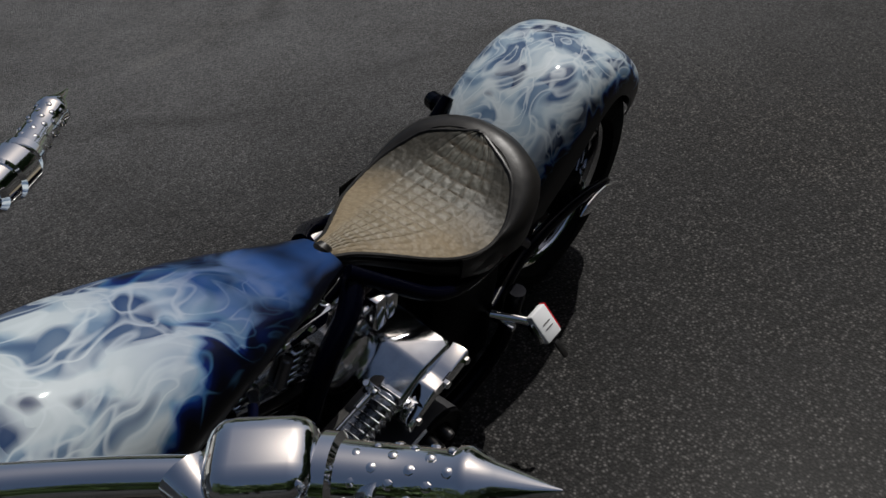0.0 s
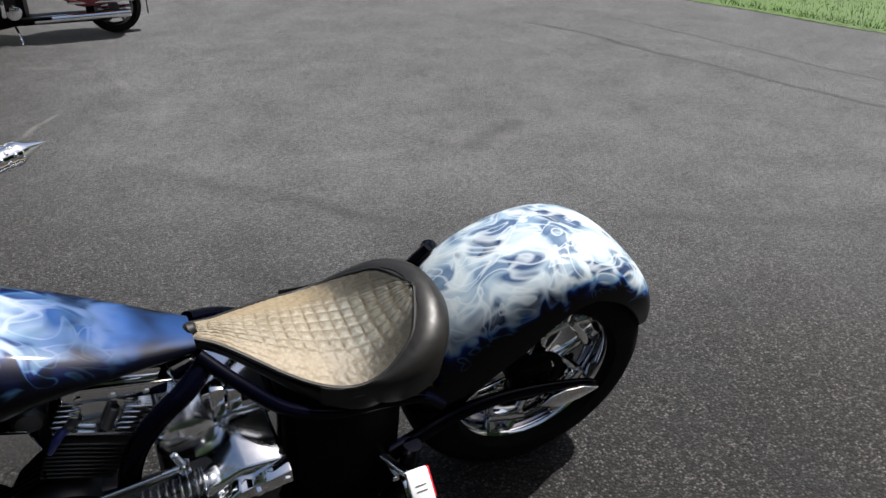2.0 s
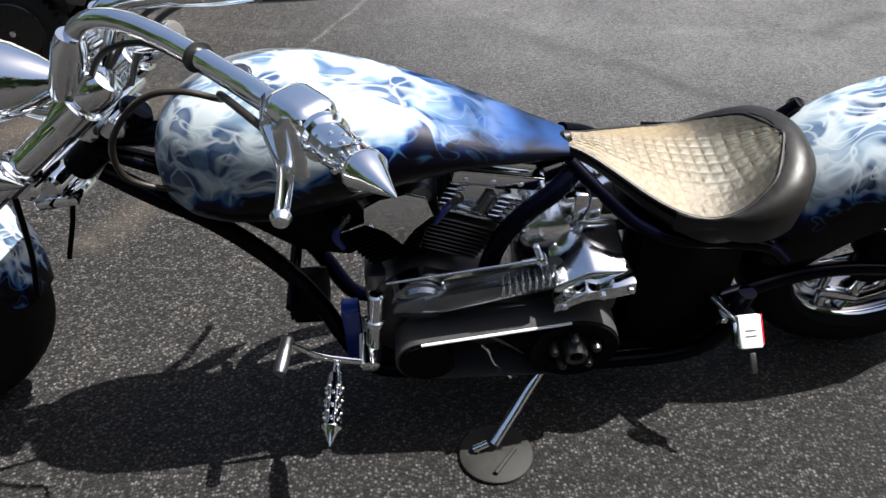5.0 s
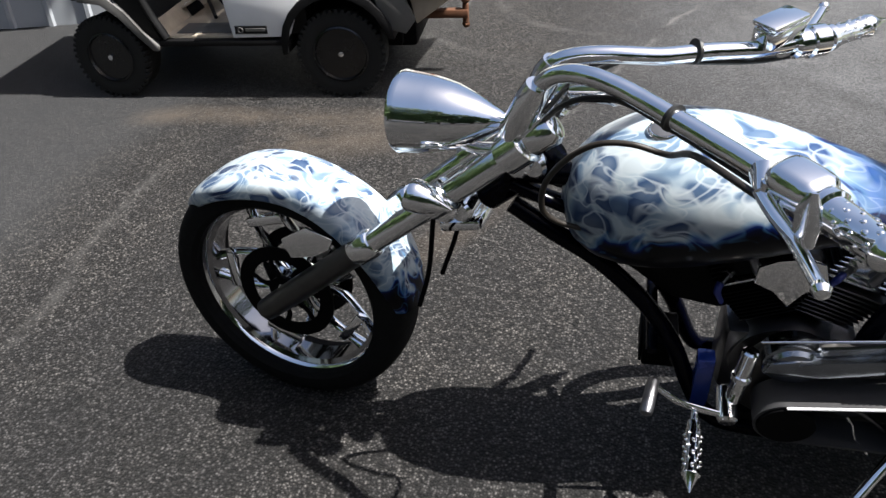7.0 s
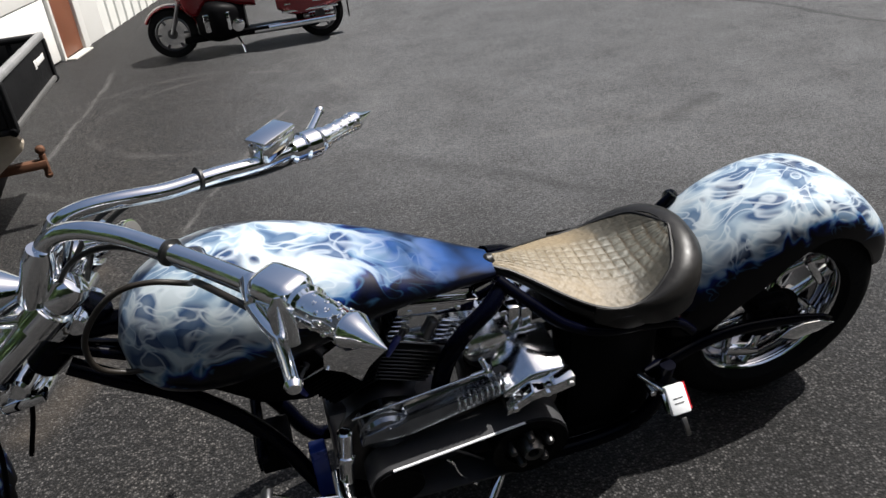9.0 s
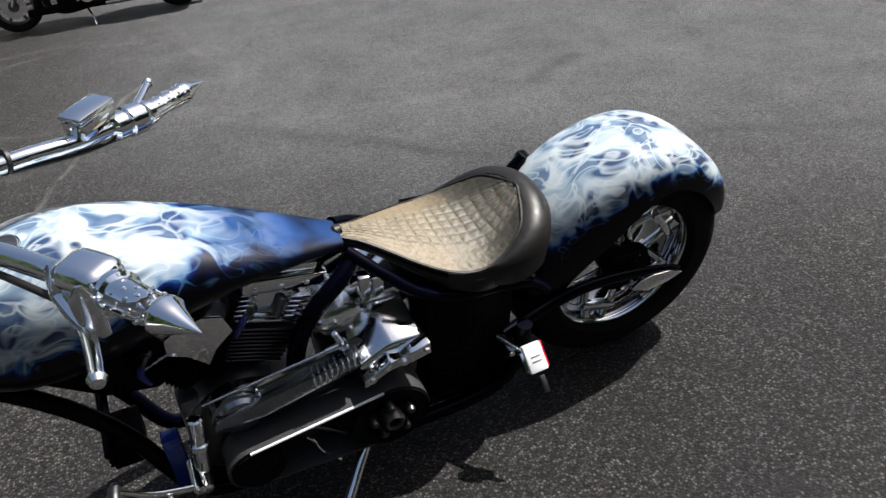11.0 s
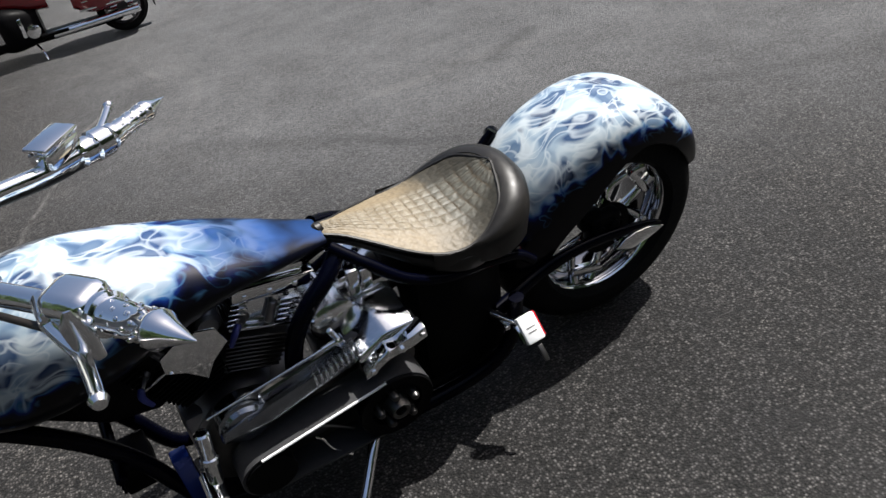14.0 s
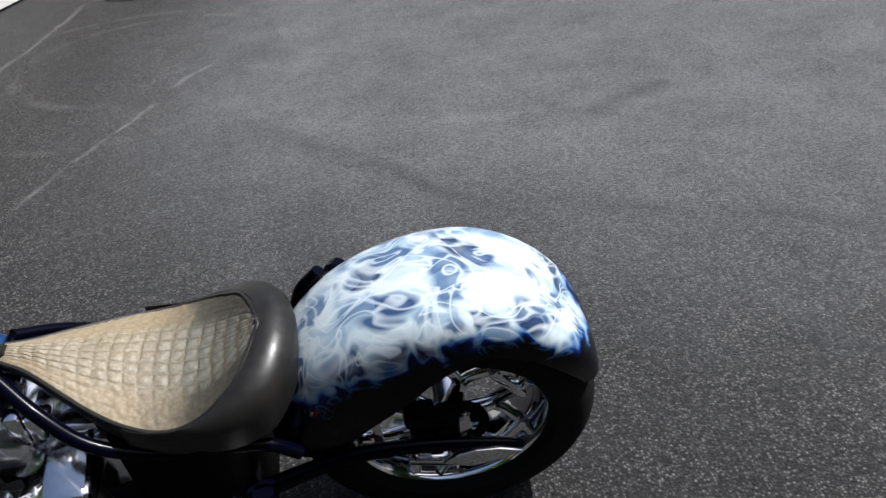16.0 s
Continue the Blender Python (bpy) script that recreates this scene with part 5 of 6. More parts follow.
for x, y, turn in ((-1.02, 0.44, -30), (-0.90, 0.66, -34)):
    at = Matrix.Translation((x, y, 0.455)) @ Matrix.Rotation(radians(turn), 4, "Y")
    pedal = part("pedal", shifted(block(-0.085, 0.085, -0.065, 0.065, -0.008, 0.008, 0.005), at), BEIGEFLOOR, cart, "worn metal pedal plate with pale rivets")
    part("pedal_arm", shifted(block(-0.015, 0.09, -0.05, -0.035, -0.075, -0.009, 0.004), at), BLACKPLASTIC, pedal)
    for u in (-0.06, 0.0, 0.06):
        for v in (-0.04, 0.04):
            part("rivet", shifted(shifted(lathe([(0, 0.010), (0.003, 0.009), (0.005, 0.004)], 10), Matrix.Rotation(radians(90), 4, "X")), at @ Matrix.Translation((u, v, 0.008))), WHITEDOOR, pedal)
part("pedal_rail", rod((-1.06, 0.78, 0.47), (-0.80, 0.30, 0.40), 0.012), BLACKPLASTIC, cart, "black pedal rail")
# body side: white panel under the bench, black rim above it
panel = part("side_panel", slab([(-0.578, 0.375), (-0.612, 0.672), (-0.118, 0.678), (-0.236, 0.380)], -0.03, 0.02, 0.010), WHITEPAINT, cart, "white painted side panel")
plate = part("maker_plate", block(-0.556, -0.360, -0.036, -0.0305, 0.402, 0.450, 0.002), BLACKPLASTIC, panel, "black maker plate with pale bars")
part("bar", block(-0.490, -0.372, -0.039, -0.0365, 0.418, 0.436, 0.001, 1), GREYPLASTIC, plate)
part("ring", shifted(lathe([(-0.0005, 0.010), (-0.003, 0.012), (-0.003, 0.016), (-0.0005, 0.018)], 16, closed=True), Matrix.Translation((-0.522, -0.0365, 0.426))), GREYPLASTIC, plate)
vent = part("vent", block(-0.232, -0.142, -0.036, -0.0305, 0.636, 0.668, 0.002), BLACKPLASTIC, panel, "small black vent")
for x in (-0.222, -0.196, -0.165):
    part("bar", block(x, x + 0.014, -0.039, -0.0365, 0.644, 0.660, 0.001, 1), GREYPLASTIC, vent)
part("sill", block(-1.05, -0.235, -0.025, 0.05, 0.325, 0.362, 0.006), BLACKPLASTIC, cart, "black sill under the footwell")
part("seat_base", block(-0.60, -0.13, 0.025, 1.10, 0.38, 0.69, 0.01), BLACKPLASTIC, cart)
part("seat_rim", slab([(-0.618, 0.676), (-0.622, 0.720), (-0.55, 0.745), (-0.40, 0.752), (-0.22, 0.770), (-0.12, 0.770), (-0.118, 0.682)], -0.040, 0.030, 0.012), BLACKPLASTIC, cart, "black moulded rim under the bench")
seat = part("seat", joined(block(-0.610, -0.16, 0.035, 1.08, 0.700, 0.785, 0.035)), CREAMVINYL, cart, "cream vinyl bench seat")
part("backrest", shifted(block(-0.040, 0.040, 0.05, 1.05, 0.0, 0.20, 0.035), Matrix.Translation((-0.275, 0, 0.765)) @ Matrix.Rotation(radians(6), 4, "Y")), CREAMVINYL, seat)
part("armrest", tube([(-0.570, 0.0, 0.735), (-0.470, 0.0, 0.810), (-0.430, 0.0, 0.880), (-0.340, 0.0, 0.930), (-0.255, 0.0, 0.905), (-0.225, 0.0, 0.830), (-0.215, 0.0, 0.750)], [0.034, 0.026, 0.022, 0.022, 0.022, 0.024, 0.034], 14), BLACKPLASTIC, cart, "black hoop armrest")
# rear wheel arches and mud flaps
fend = []
for k in range(13):
    a = radians(8 + 180 * k / 12)
    fend.append((0.055 + 0.345 * math.cos(a), 0.32 + 0.335 * math.sin(a)))
fend_in = [(0.055 + (x - 0.055) * 0.88, 0.32 + (z - 0.32) * 0.88) for x, z in fend]
for y in (-0.045, 0.98):
    part("wheel_arch", slab(fend + fend_in[::-1], y, y + 0.17, 0.008), BLACKPLASTIC, cart, "black flared wheel arch")
    part("mud_flap", slab([(0.34, 0.42), (0.46, 0.39), (0.52, 0.47), (0.44, 0.64), (0.28, 0.63)], y + 0.02, y + 0.05, 0.006), GREYPLASTIC, cart, "dusty grey mud flap")
    part("front_fender", slab([(-1.50, 0.600), (-1.47, 0.650), (-1.33, 0.655), (-1.22, 0.545), (-1.13, 0.420), (-1.045, 0.335), (-1.055, 0.300), (-1.09, 0.305), (-1.17, 0.400), (-1.26, 0.510), (-1.35, 0.595)], y, y + 0.14, 0.010), GREYPLASTIC, cart, "weathered grey front mudguard")
part("front_side", slab([(-1.03, 0.365), (-1.10, 0.370), (-1.20, 0.520), (-1.30, 0.640), (-1.30, 0.715), (-1.17, 0.730), (-1.12, 0.60)], -0.020, 1.12, 0.008), BLACKPLASTIC, cart, "black body side behind the front wheel")
part("leg_shield", tube([(-1.005, 0.0, 0.370), (-1.075, 0.0, 0.520), (-1.130, 0.0, 0.690), (-1.140, 0.0, 0.820), (-1.105, 0.0, 0.885), (-1.09, 0.30, 0.905), (-1.09, 0.80, 0.905), (-1.105, 1.10, 0.885), (-1.140, 1.10, 0.820), (-1.130, 1.10, 0.690), (-1.075, 1.10, 0.520), (-1.005, 1.10, 0.370)], 0.030, 12, 5, 0.7), BLACKPLASTIC, cart, "black moulded edge of the leg shield")
cowl = part("front_body", slab([(-1.17, 0.715), (-1.19, 0.870), (-1.30, 0.862), (-1.425, 0.800), (-1.455, 0.690), (-1.44, 0.672), (-1.30, 0.700)], 0.05, 1.05, 0.022), WHITEPAINT, cart, "white front cowl")
part("dashboard", joined(block(-1.20, -1.165, 0.06, 1.06, 0.70, 0.890, 0.012), block(-1.17, -1.06, 0.06, 1.06, 0.70, 0.725, 0.008), block(-1.17, -1.06, 0.06, 1.06, 0.860, 0.900, 0.012), *[block(-1.17, -1.07, y, y + 0.02, 0.726, 0.859, 0.004) for y in (0.07, 0.36, 0.72, 1.03)]), BLACKPLASTIC, cart, "black dashboard with open trays")
part("bundle", shifted(block(-0.035, 0.035, -0.07, 0.07, 0.0, 0.06, 0.018), Matrix.Translation((-1.11, 0.20, 0.727)) @ Matrix.Rotation(radians(18), 4, "Z")), CREAMVINYL, cart, "pale cloth bundle in the tray")
part("bumper", block(-1.56, -1.38, -0.02, 1.12, 0.600, 0.665, 0.022), BLACKPLASTIC, cart, "black front bumper")
for y in (0.0, 0.98):
    part("marker_lamp", block(-1.47, -1.40, y - 0.032, y + 0.04, 0.612, 0.652, 0.012), GREYPLASTIC, cart, "small pale marker lamp")
part("steering_column", rod((-1.13, 0.32, 0.74), (-0.98, 0.32, 0.96), 0.022), BLACKPLASTIC, cart)
sw = Matrix.Translation((-0.98, 0.32, 0.96)) @ Matrix.Rotation(radians(-35), 4, "Y")
part("steering_wheel", shifted(joined(tube([(0.17 * math.cos(2 * math.pi * k / 20), 0.17 * math.sin(2 * math.pi * k / 20), 0) for k in range(20)], 0.014, 10, 2, closed=True), rod((-0.16, 0, 0), (0.16, 0, 0), 0.012), rod((0, -0.16, 0), (0, 0.16, 0), 0.012)), sw), BLACKPLASTIC, cart, "black steering wheel")
for y in (0.0, 1.08):
    part("roof_post", tube([(-1.285, y, 0.665), (-1.13, y, 1.00), (-0.98, y, 1.40), (-0.88, y, 1.85)], 0.024, 12), BLACKPLASTIC, cart, "black roof post")
# unseen canopy added on the posts, sized so its shadow covers the footwell
part("roof", block(-1.30, 0.05, -0.04, 1.12, 1.84, 1.90, 0.025), BLACKPLASTIC, cart, "black canopy added on the posts, out of view, to shade the cab")
part("cab_back", joined(block(-0.245, -0.205, 0.02, 1.06, 0.70, 1.25, 0.012), *[rod((-0.225, y, 1.2), (-0.20, y, 1.85), 0.022) for y in (0.05, 1.03)]), BLACKPLASTIC, cart, "black panel and posts behind the bench")
# cargo bed
BED = Matrix.Translation((0.755, -0.06, 0)) @ Matrix.Rotation(radians(-7.0), 4, "Z") @ Matrix.Translation((-0.755, 0.06, 0))
bed = part("cargo_bed", shifted(block(-0.15, 0.735, -0.06, 1.02, 0.700, 0.735, 0.008), BED), BLACKPLASTIC, cart, "black open cargo bed")
for y in (-0.06, 0.98):
    part("side_board", shifted(block(-0.15, 0.735, y, y + 0.04, 0.738, 0.980, 0.01), BED), BLACKPLASTIC, bed)
    part("bed_rail", shifted(joined(block(-0.17, 0.745, y - 0.012, y + 0.052, 0.968, 1.004, 0.012), *[block(x, x + 0.03, y - 0.008, y + 0.002, 0.72, 0.968, 0.004) for x in (0.05, 0.30, 0.55)]), BED), BLACKPLASTIC, bed)
part("headboard", shifted(joined(block(-0.19, -0.153, -0.06, 1.02, 0.73, 1.08, 0.01), block(-0.20, -0.145, -0.065, 1.025, 1.065, 1.10, 0.012)), BED), BLACKPLASTIC, bed)
part("headboard_badge", shifted(joined(block(-0.151, -0.147, 0.24, 0.30, 0.99, 1.04, 0.001), block(-0.151, -0.147, 0.32, 0.50, 1.00, 1.04, 0.001)), BED), GREYPLASTIC, bed)
gate = part("tailgate", shifted(joined(block(0.738, 0.762, -0.06, 1.02, 0.72, 0.975, 0.006), block(0.760, 0.778, -0.06, -0.015, 0.72, 0.97, 0.006), block(0.760, 0.778, 0.975, 1.02, 0.72, 0.97, 0.006)), BED), BLACKPLASTIC, cart, "black tailgate with a pale worn top edge")
part("top_rail", shifted(block(0.728, 0.775, -0.065, 1.025, 0.968, 1.010, 0.014), BED), SCUFFED, gate, "pale worn top rail")
part("bottom_rail", shifted(block(0.752, 0.778, -0.03, 0.99, 0.712, 0.745, 0.008), BED), GREYPLASTIC, gate, "grey worn bottom rail")
part("tailgate_badge", shifted(joined(block(0.7625, 0.766, 0.66, 0.70, 0.86, 0.91, 0.001), block(0.7625, 0.766, 0.71, 0.90, 0.87, 0.905, 0.001)), BED), WHITEDOOR, gate, "plain white badge bars")
for y in (-0.075, 1.0):
    part("latch", shifted(rod((0.755, y, 0.715), (0.755, y + 0.05, 0.715), 0.022), BED), BLACKFIN, gate)
part("tie_hook", tube([(-0.04, -0.075, 0.74), (-0.07, -0.085, 0.775), (-0.02, -0.085, 0.785), (0.03, -0.080, 0.76)], 0.007, 8), CAST, bed, "bare metal tie hook")
part("hitch", joined(block(0.30, 0.775, 0.40, 0.46, 0.345, 0.395, 0.005), rod((0.759, 0.43, 0.31), (0.759, 0.43, 0.43), 0.020), shifted(lathe([(-0.028, 0.004), (-0.02, 0.021), (0, 0.029), (0.02, 0.021), (0.028, 0.004)], 20), Matrix.Translation((0.759, 0.43, 0.455))), shifted(lathe([(-0.022, 0.004), (0, 0.024), (0.022, 0.004)], 16), Matrix.Translation((0.759, 0.43, 0.300)))), RUST, cart, "rusty tow hitch with a ball")
part("rear_guard", slab([(0.50, 0.40), (0.73, 0.56), (0.745, 0.60), (0.70, 0.69), (0.44, 0.69)], 0.12, 0.18, 0.008), BEIGEFLOOR, cart, "dusty beige rear guard")
part("rear_panel", block(0.60, 0.64, 0.185, 0.95, 0.50, 0.69, 0.01), BLACKPLASTIC, cart)
part("underbody", block(-0.18, 0.48, 0.24, 0.92, 0.22, 0.69, 0.03), BLACKFIN, cart, "dark motor and axle housing")

# ---- red touring motorcycle in the distance ----
RED_A, RED_B = Vector((-1.245, 5.82, 0)), Vector((0.025, 5.79, 0))
red_dir = (RED_B - RED_A).normalized()
RED = Matrix(((red_dir.x, -red_dir.y, 0, RED_A.x), (red_dir.y, red_dir.x, 0, RED_A.y), (0, 0, 1, 0), (0, 0, 0, 1)))
red = thing("touring_motorcycle", RED @ Matrix.Scale(0.861, 4), "dark red touring motorcycle parked on its side stand", "motorcycle")
WB, RW = (RED_B - RED_A).length / 0.861, 0.245
for x, w in ((0.0, 0.11), (WB, 0.15)):
    at = Matrix.Translation((x, 0, RW))
    wh = part("wheel", shifted(lathe([(-w / 2 * 0.8, RW - 0.075), (-w / 2, RW - 0.04), (-w / 2 * 0.8, RW - 0.008), (0, RW), (w / 2 * 0.8, RW - 0.008), (w / 2, RW - 0.04), (w / 2 * 0.8, RW - 0.075)], 48, closed=True), at), RUBBER, red, "black tyre on a bright alloy wheel")
    part("rim", shifted(joined(lathe([(-w * 0.44, RW - 0.075), (-w * 0.47, RW - 0.085), (-w * 0.3, RW - 0.10), (-w * 0.3, RW - 0.085)], 40, closed=True), lathe([(-w * 0.46, 0.02), (-w * 0.5, 0.05), (-w * 0.3, 0.06)], 30), *[shifted(block(0.04, RW - 0.09, -w * 0.42, -w * 0.30, -0.013, 0.013, 0.004), Matrix.Rotation(2 * math.pi * k / 6, 4, "Y")) for k in range(6)]), at), CAST, wh)
    part("brake_disc", shifted(lathe([(-w * 0.52, 0.05), (-w * 0.52, 0.11), (-w * 0.50, 0.11), (-w * 0.50, 0.05)], 36, closed=True), at), CHROME, wh)


def red_arch(x0, a0, a1, r, w, name, label):
    loops = []
    for k in range(17):
        a = radians(a0 + (a1 - a0) * k / 16)
        ring = []
        for q in range(14):
            b = 2 * math.pi * q / 14
            ring.append((x0 + (r + 0.02 * math.sin(b)) * math.cos(a), w * math.cos(b), RW + (r + 0.02 * math.sin(b)) * math.sin(a)))
        loops.append(ring)
    return part(name, rings(loops), REDPAINT, red, label)


red_arch(0, 15, 150, RW + 0.02, 0.075, "front_fender", "dark red front mudguard")


def bulk(name, rows, material, label, power=0.7):
    """A rounded body through stations of x, z low, z high and half width."""
    loops = []
    xs = [r[0] for r in rows]
    for i in range(25):
        x = xs[0] + (xs[-1] - xs[0]) * i / 24
        lo, hi, w = (smooth_at(x, xs, [r[k] for r in rows]) for k in (1, 2, 3))
        loops.append([(x, w * math.copysign(abs(math.cos(a)) ** power, math.cos(a)), (lo + hi) / 2 + (hi - lo) / 2 * math.copysign(abs(math.sin(a)) ** power, math.sin(a))) for a in (2 * math.pi * q / 24 for q in range(24))])
    return part(name, rings(loops), material, red, label)


bulk("fairing", [(0.08, 0.62, 0.70, 0.10), (0.16, 0.44, 0.92, 0.22), (0.28, 0.36, 1.00, 0.25), (0.38, 0.42, 0.96, 0.22)], REDPAINT, "dark red front fairing")
bulk("windscreen", [(0.20, 0.95, 1.05, 0.16), (0.27, 0.95, 1.22, 0.17), (0.32, 0.97, 1.30, 0.16)], GREYPLASTIC, "smoked windscreen")
bulk("tank_body", [(0.34, 0.46, 0.78, 0.17), (0.50, 0.44, 0.84, 0.18), (0.70, 0.42, 0.74, 0.17), (0.86, 0.40, 0.66, 0.16)], REDPAINT, "dark red tank and side covers")
bulk("saddle", [(0.66, 0.64, 0.74, 0.13), (0.80, 0.62, 0.74, 0.17), (0.98, 0.64, 0.82, 0.18), (1.16, 0.68, 0.86, 0.15)], LEATHER, "black two-up saddle")
bulk("saddlebag", [(1.06, 0.34, 0.56, 0.20), (1.16, 0.29, 0.62, 0.26), (1.50, 0.29, 0.62, 0.26), (1.74, 0.34, 0.58, 0.20)], REDPAINT, "dark red saddlebags", 0.5)
bulk("trunk", [(1.20, 0.70, 0.90, 0.18), (1.30, 0.66, 1.02, 0.24), (1.62, 0.66, 1.02, 0.24), (1.74, 0.72, 0.92, 0.18)], REDPAINT, "dark red top trunk", 0.5)
bulk("engine", [(0.26, 0.20, 0.46, 0.12), (0.36, 0.14, 0.52, 0.24), (0.60, 0.13, 0.50, 0.25), (0.74, 0.16, 0.44, 0.16)], BLACKFIN, "dark flat-six engine", 0.5)
part("engine_cover", joined(block(0.34, 0.60, -0.262, -0.225, 0.24, 0.42, 0.02), shifted(lathe([(-0.275, 0.02), (-0.268, 0.06), (-0.24, 0.065)], 24), Matrix.Translation((0.66, 0, 0.28)))), CHROME, red, "chrome engine covers")
part("running_board", joined(block(0.70, 0.95, -0.26, -0.16, 0.20, 0.225, 0.006), block(0.10, 1.45, -0.10, 0.10, 0.13, 0.20, 0.02)), BLACKFIN, red)
part("saddlebag_trim", joined(block(1.14, 1.62, -0.268, -0.250, 0.46, 0.475, 0.003), block(1.14, 1.62, -0.272, -0.255, 0.40, 0.412, 0.003), block(1.10, 1.66, -0.268, -0.24, 0.325, 0.345, 0.004)), CHROME, red, "chrome rails on the saddlebag")
part("silencer", rod((0.80, -0.20, 0.19), (1.62, -0.21, 0.21), 0.035), CHROME, red, "chrome silencer")
part("tail_light", block(1.735, 1.76, -0.20, 0.20, 0.44, 0.52, 0.008), REDLENS, red)
part("mud_flap", block(1.765, 1.775, -0.06, 0.06, 0.16, 0.36, 0.004), BLACKPLASTIC, red)
part("side_stand", tube([(0.62, -0.12, 0.16), (0.66, -0.20, 0.08), (0.68, -0.26, 0.006)], 0.010, 8), CHROME, red)
part("fork", joined(*[rod((0.0, y, RW), (0.20, y, 0.72), 0.020) for y in (-0.085, 0.085)]), CAST, red, "fork legs")

# ---- building ----
W0, W1 = Vector((-2.92, 3.58, 0)), Vector((-1.16, 11.60, 0))
wall_dir = (W1 - W0).normalized()
wall_n = Vector((wall_dir.y, -wall_dir.x, 0))
WALL = Matrix(((wall_dir.x, -wall_n.x, 0, W0.x), (wall_dir.y, -wall_n.y, 0, W0.y), (0, 0, 1, 0), (0, 0, 0, 1)))
LONG, HIGH = (W1 - W0).length, 3.2


def ribbed(x0, x1, z0, z1, pitch=0.23, depth=0.12, rib=0.02):
    """A wall of folded sheet: flat pans between raised ribs, with thickness."""
    xs = []
    x = x0
    while x < x1 - 0.01:
        xs += [(x, 0), (min(x + pitch - 0.05, x1), 0), (min(x + pitch - 0.038, x1), -rib), (min(x + pitch - 0.012, x1), -rib)]
        x += pitch
    xs.append((x1, 0))
    bm = bmesh.new()
    cols = [(bm.verts.new((a, y, z0)), bm.verts.new((a, y, z1))) for a, y in xs]
    bk = [(bm.verts.new((a, depth, z0)), bm.verts.new((a, depth, z1))) for a in (x0, x1)]
    for (a, b), (c, d) in zip(cols, cols[1:]):
        bm.faces.new((a, c, d, b))
    bm.faces.new((bk[0][0], bk[0][1], bk[1][1], bk[1][0]))
    bm.faces.new((cols[0][0], cols[0][1], bk[0][1], bk[0][0]))
    bm.faces.new((cols[-1][0], bk[1][0], bk[1][1], cols[-1][1]))
    return bm


pieces = [(0.0, 1.88, 0.0, HIGH), (3.88, LONG, 0.0, HIGH), (1.88, 3.88, 2.25, HIGH)]
wall = part("wall_east", joined(*[ribbed(*p) for p in pieces]), WHITEWALL, None, "white ribbed metal siding of a garage", smooth=False)
wall.matrix_world = WALL
tagged(wall, category="wall", kind="structure")
gdoor = part("door_1", joined(*[block(1.92, 2.86, 0.03, 0.08, 0.02 + 0.555 * k, 0.565 + 0.555 * k, 0.008) for k in range(4)]), WHITEDOOR, None, "white panelled garage door, closed")
gdoor.matrix_world = WALL
tagged(gdoor, category="garage door", kind="structure")
part("window", block(2.05, 2.20, 0.022, 0.03, 1.45, 1.50, 0.003), GREYPLASTIC, gdoor)
bdoor = part("door_2", block(2.903, 3.297, 0.0, 0.05, 0.02, 2.10, 0.006), BROWNDOOR, None, "brown painted entrance door, closed")
bdoor.matrix_world = WALL
tagged(bdoor, category="door", kind="structure")
part("door_handle", rod((2.96, 0.0, 1.0), (2.96, -0.05, 1.0), 0.02), CAST, bdoor)
trim = part("trim", joined(block(2.86, 2.90, -0.004, 0.12, 0.0, 2.25, 0.003), block(3.30, 3.42, -0.03, 0.12, 0.0, 2.25, 0.008), block(3.423, 3.88, -0.004, 0.12, 0.0, 2.25, 0.008), block(2.903, 3.297, -0.03, 0.12, 2.12, 2.25, 0.008)), WHITEDOOR, None, "white door frame")
trim.matrix_world = WALL
tagged(trim, category="door frame", kind="structure")
sill = part("door_sill", block(2.87, 3.29, -0.10, -0.004, 0.0, 0.018, 0.006), CONCRETE, None, "pale concrete sill before the brown door")
sill.matrix_world = WALL
tagged(sill, category="concrete", kind="structure")
wall2 = part("wall_south", ribbed(0.0, 8.0, 0.0, HIGH, 0.26), GREYWALL, None, "grey ribbed metal siding", smooth=False)
wall2.matrix_world = Matrix.Translation(W0 + Vector((-7.63, -2.42, 0))) @ Matrix.Rotation(math.atan2(2.42, 7.63), 4, "Z")
tagged(wall2, category="wall", kind="structure")
# eave out of view, added to keep the sun off this wall
eave = part("trim", block(-0.1, 8.0, -0.50, -0.03, HIGH - 0.08, HIGH, 0.01), GREYWALL, None, "grey eave out of view, added to shade the ribbed siding")
eave.matrix_world = wall2.matrix_world.copy()
tagged(eave, category="eave", kind="structure")
roof = part("roof", shifted(block(-0.3, LONG + 0.3, -0.4, 8.0, HIGH, HIGH + 0.12, 0.02), Matrix.Identity(4)), ROOFING, None, "dark metal roof of the garage")
roof.matrix_world = WALL
tagged(roof, category="roof", kind="structure")

# ---- lawn, verge and trees at the far side of the lot ----
GRASS = plain("lawn soil", (0.05, 0.09, 0.02), 0.9, 0.0, 0.35, 5)
BLADE = plain("grass blade", (0.10, 0.19, 0.03), 0.7, 0.0, 0.4, 3)
BARK = plain("bark", (0.10, 0.075, 0.05), 0.9, 0.0, 0.3, 12, 0.01)
LEAF = plain("tree leaves", (0.055, 0.10, 0.025), 0.6, 0.0, 0.45, 1.5)
rng = random.Random(4)
E0, E1 = Vector((5.25, 4.88, 0)), Vector((5.83, 3.42, 0))
edge_dir = (E1 - E0).normalized()
edge_out = Vector((-edge_dir.y, edge_dir.x, 0))
LAWN = Matrix(((edge_out.x, -edge_dir.x, 0, E0.x), (edge_out.y, -edge_dir.y, 0, E0.y), (0, 0, 1, 0), (0, 0, 0, 1)))
bm = bmesh.new()
nx, ny = 30, 120
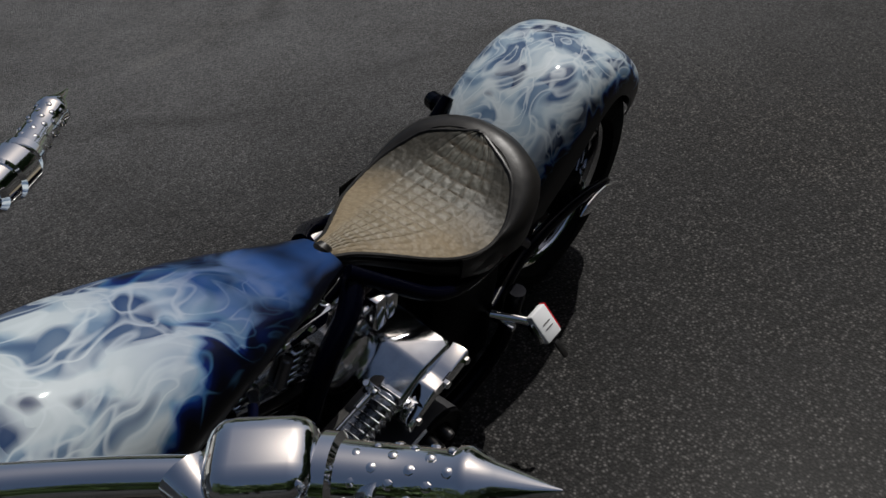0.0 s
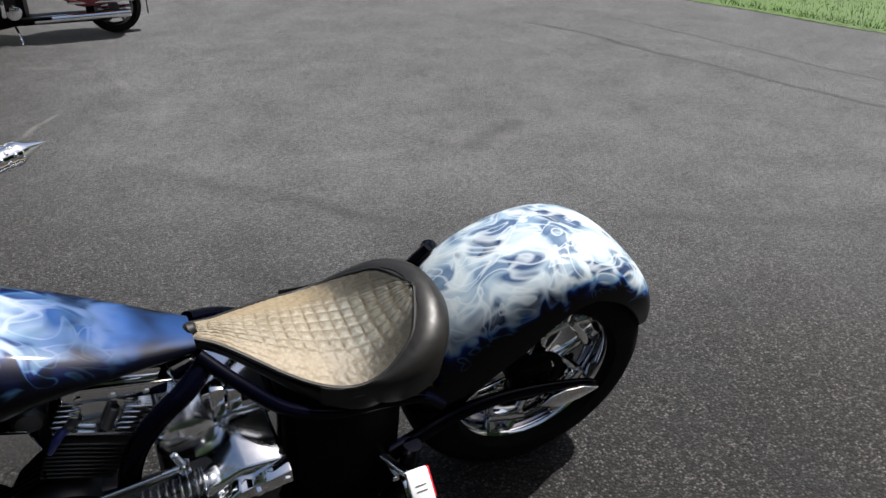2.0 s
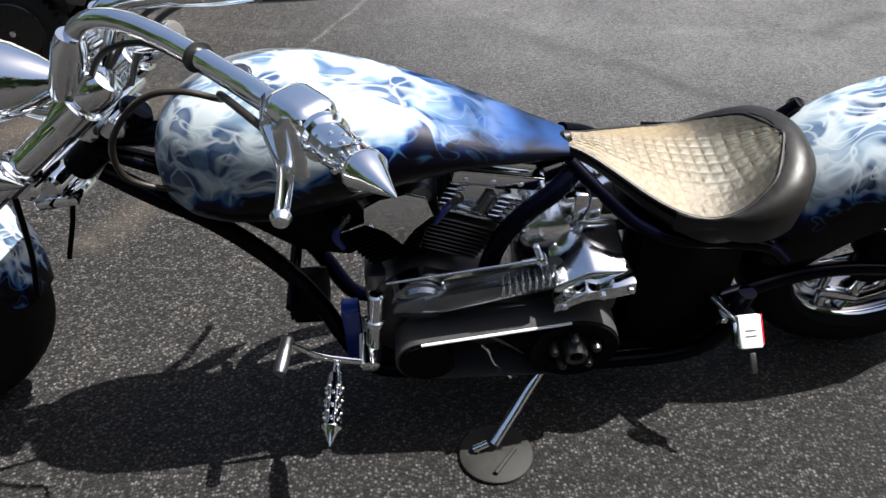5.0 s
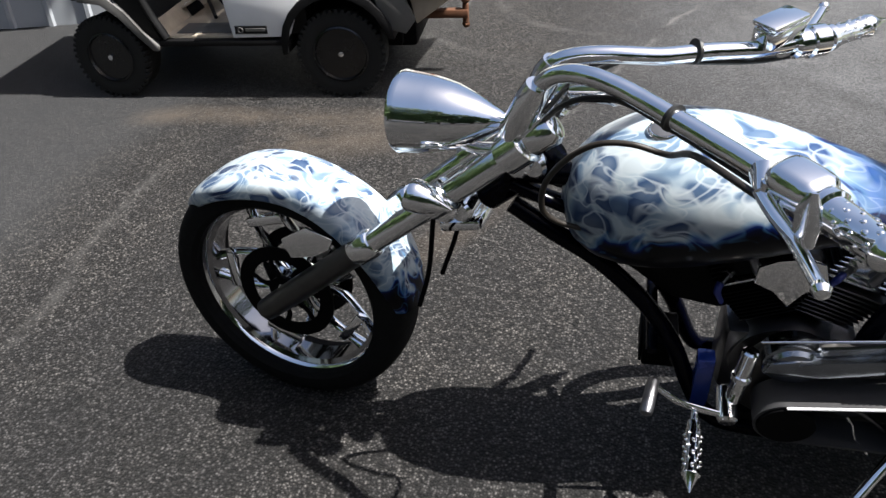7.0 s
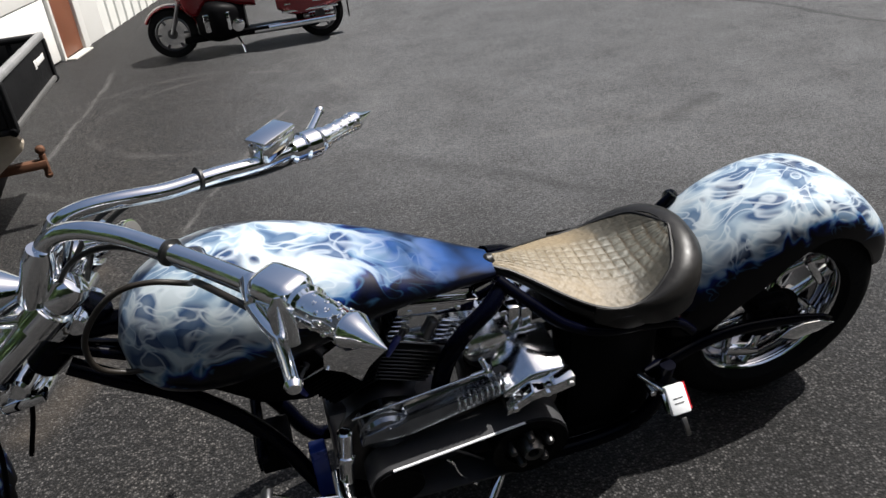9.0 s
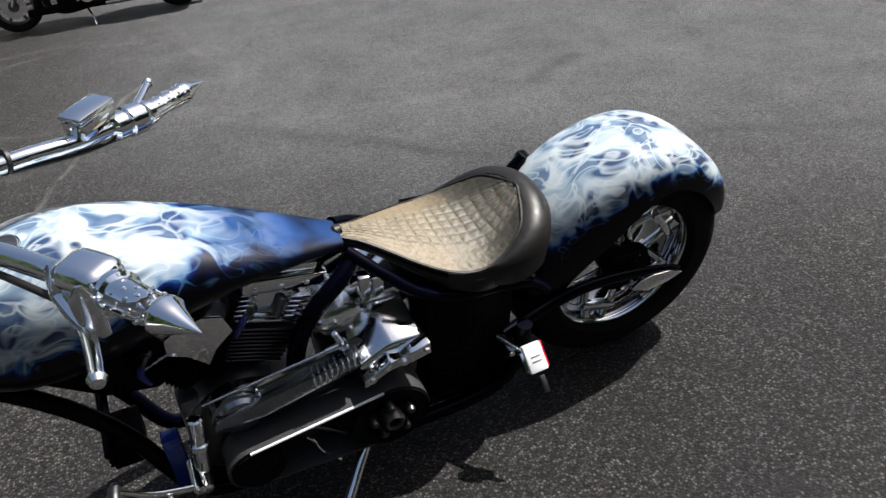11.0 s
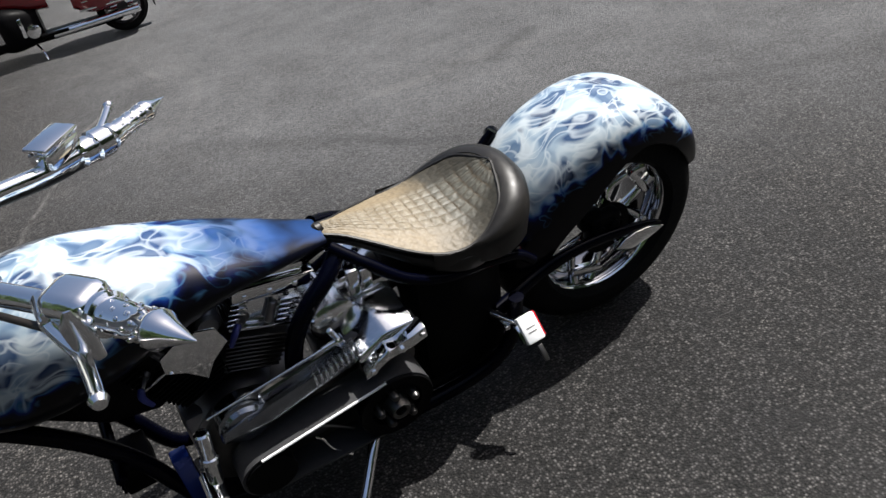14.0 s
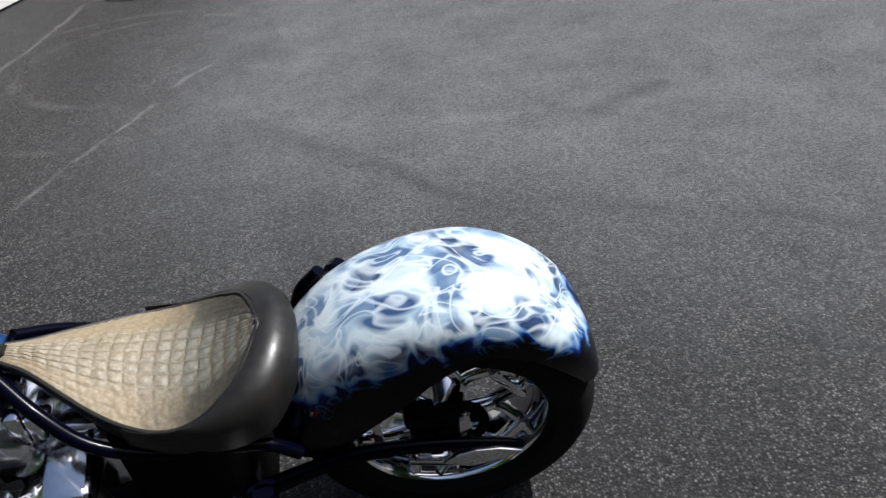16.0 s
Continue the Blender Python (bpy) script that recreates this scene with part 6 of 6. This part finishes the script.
rows = [[bm.verts.new((7.0 * i / nx + (0.05 * noise.noise((j * 0.4, 0, 0)) if i == 0 else 0), -10 + 40.0 * j / ny, 0.0 if i == 0 else 0.03 + 0.02 * noise.noise((i * 0.5, j * 0.5, 1)))) for j in range(ny + 1)] for i in range(nx + 1)]
for a, b in zip(rows, rows[1:]):
    for j in range(ny):
        bm.faces.new((a[j], b[j], b[j + 1], a[j + 1]))
lawn = part("lawn", bm, GRASS, None, "strip of green lawn along the asphalt")
lawn.matrix_world = LAWN @ Matrix.Translation((0, 0, 0.004))
tagged(lawn, category="lawn", kind="structure")
verts, faces = [], []
for k in range(60000):
    x, y = rng.random() ** 1.3 * 6.0 + 0.01, rng.uniform(-4, 12)
    h, a = rng.uniform(0.015, 0.045), rng.uniform(0, math.pi)
    dx, dy = 0.004 * math.cos(a), 0.004 * math.sin(a)
    lx, ly = rng.uniform(-0.025, 0.025), rng.uniform(-0.025, 0.025)
    n = len(verts)
    verts += [(x - dx, y - dy, 0.02), (x + dx, y + dy, 0.02), (x + lx, y + ly, 0.03 + h)]
    faces.append((n, n + 1, n + 2))
me = bpy.data.meshes.new("grass")
me.from_pydata(verts, [], faces)
me.materials.append(BLADE)
grass = tagged(new("grass", me), "short green grass on the lawn", "grass", kind="stuff")
grass.matrix_world = LAWN


def tree(x, y, height, seed):
    r = random.Random(seed)
    t = thing("tree", Matrix.Translation((x, y, 0)), "broad-leaved green tree beyond the lot", "tree", "trees round the lot")
    limbs = [tube([(0, 0, 0), (r.uniform(-0.2, 0.2), r.uniform(-0.2, 0.2), height * 0.3), (r.uniform(-0.4, 0.4), r.uniform(-0.4, 0.4), height * 0.75)], [0.28, 0.2, 0.07], 10)]
    tips = []
    for k in range(12):
        a, z = r.uniform(0, 6.28), height * r.uniform(0.06, 0.6)
        d = height * r.uniform(0.2, 0.34)
        tip = (d * math.cos(a), d * math.sin(a), z + height * r.uniform(0.1, 0.3))
        tips.append(tip)
        limbs.append(tube([(0, 0, z), (tip[0] * 0.5, tip[1] * 0.5, z + (tip[2] - z) * 0.6), tip], [0.10, 0.07, 0.03], 8, 4))
    tips += [(0, 0, height * 0.8), (0.4, -0.3, height * 0.9)]
    part("trunk", joined(*limbs), BARK, t, "brown trunk with limbs")
    v, f = [], []
    for k in range(5000):
        c = r.choice(tips)
        u = Vector((r.gauss(0, 1), r.gauss(0, 1), r.gauss(0, 1))).normalized() * height * 0.17 * r.random() ** 0.4
        p = Vector(c) + u
        a, b = Vector((r.gauss(0, 1), r.gauss(0, 1), r.gauss(0, 1))).normalized(), Vector((r.gauss(0, 1), r.gauss(0, 1), r.gauss(0, 1))).normalized()
        s = r.uniform(0.14, 0.30)
        n = len(v)
        v += [tuple(p - a * s), tuple(p + b * s * 0.5), tuple(p + a * s), tuple(p - b * s * 0.5)]
        f.append((n, n + 1, n + 2, n + 3))
    m = bpy.data.meshes.new("crown")
    m.from_pydata(v, [], f)
    m.materials.append(LEAF)
    c = new("crown", m)
    c.parent = t


SPOTS = [(15, 4, 8), (17, 12, 10), (13, 22, 9), (4, 28, 10), (16, -4, 7)]
# unseen ring behind the camera, known from reflections; height set to cut skylight
SPOTS += [(13 * math.cos(radians(a)) * (1 + 0.12 * math.sin(a)), 13 * math.sin(radians(a)), (8.0 if a < 300 else 7.5) + 1.2 * math.sin(a * 1.7)) for a in range(186, 350, 9)]
for k, (x, y, h) in enumerate(SPOTS):
    tree(x, y, h, 20 + k)
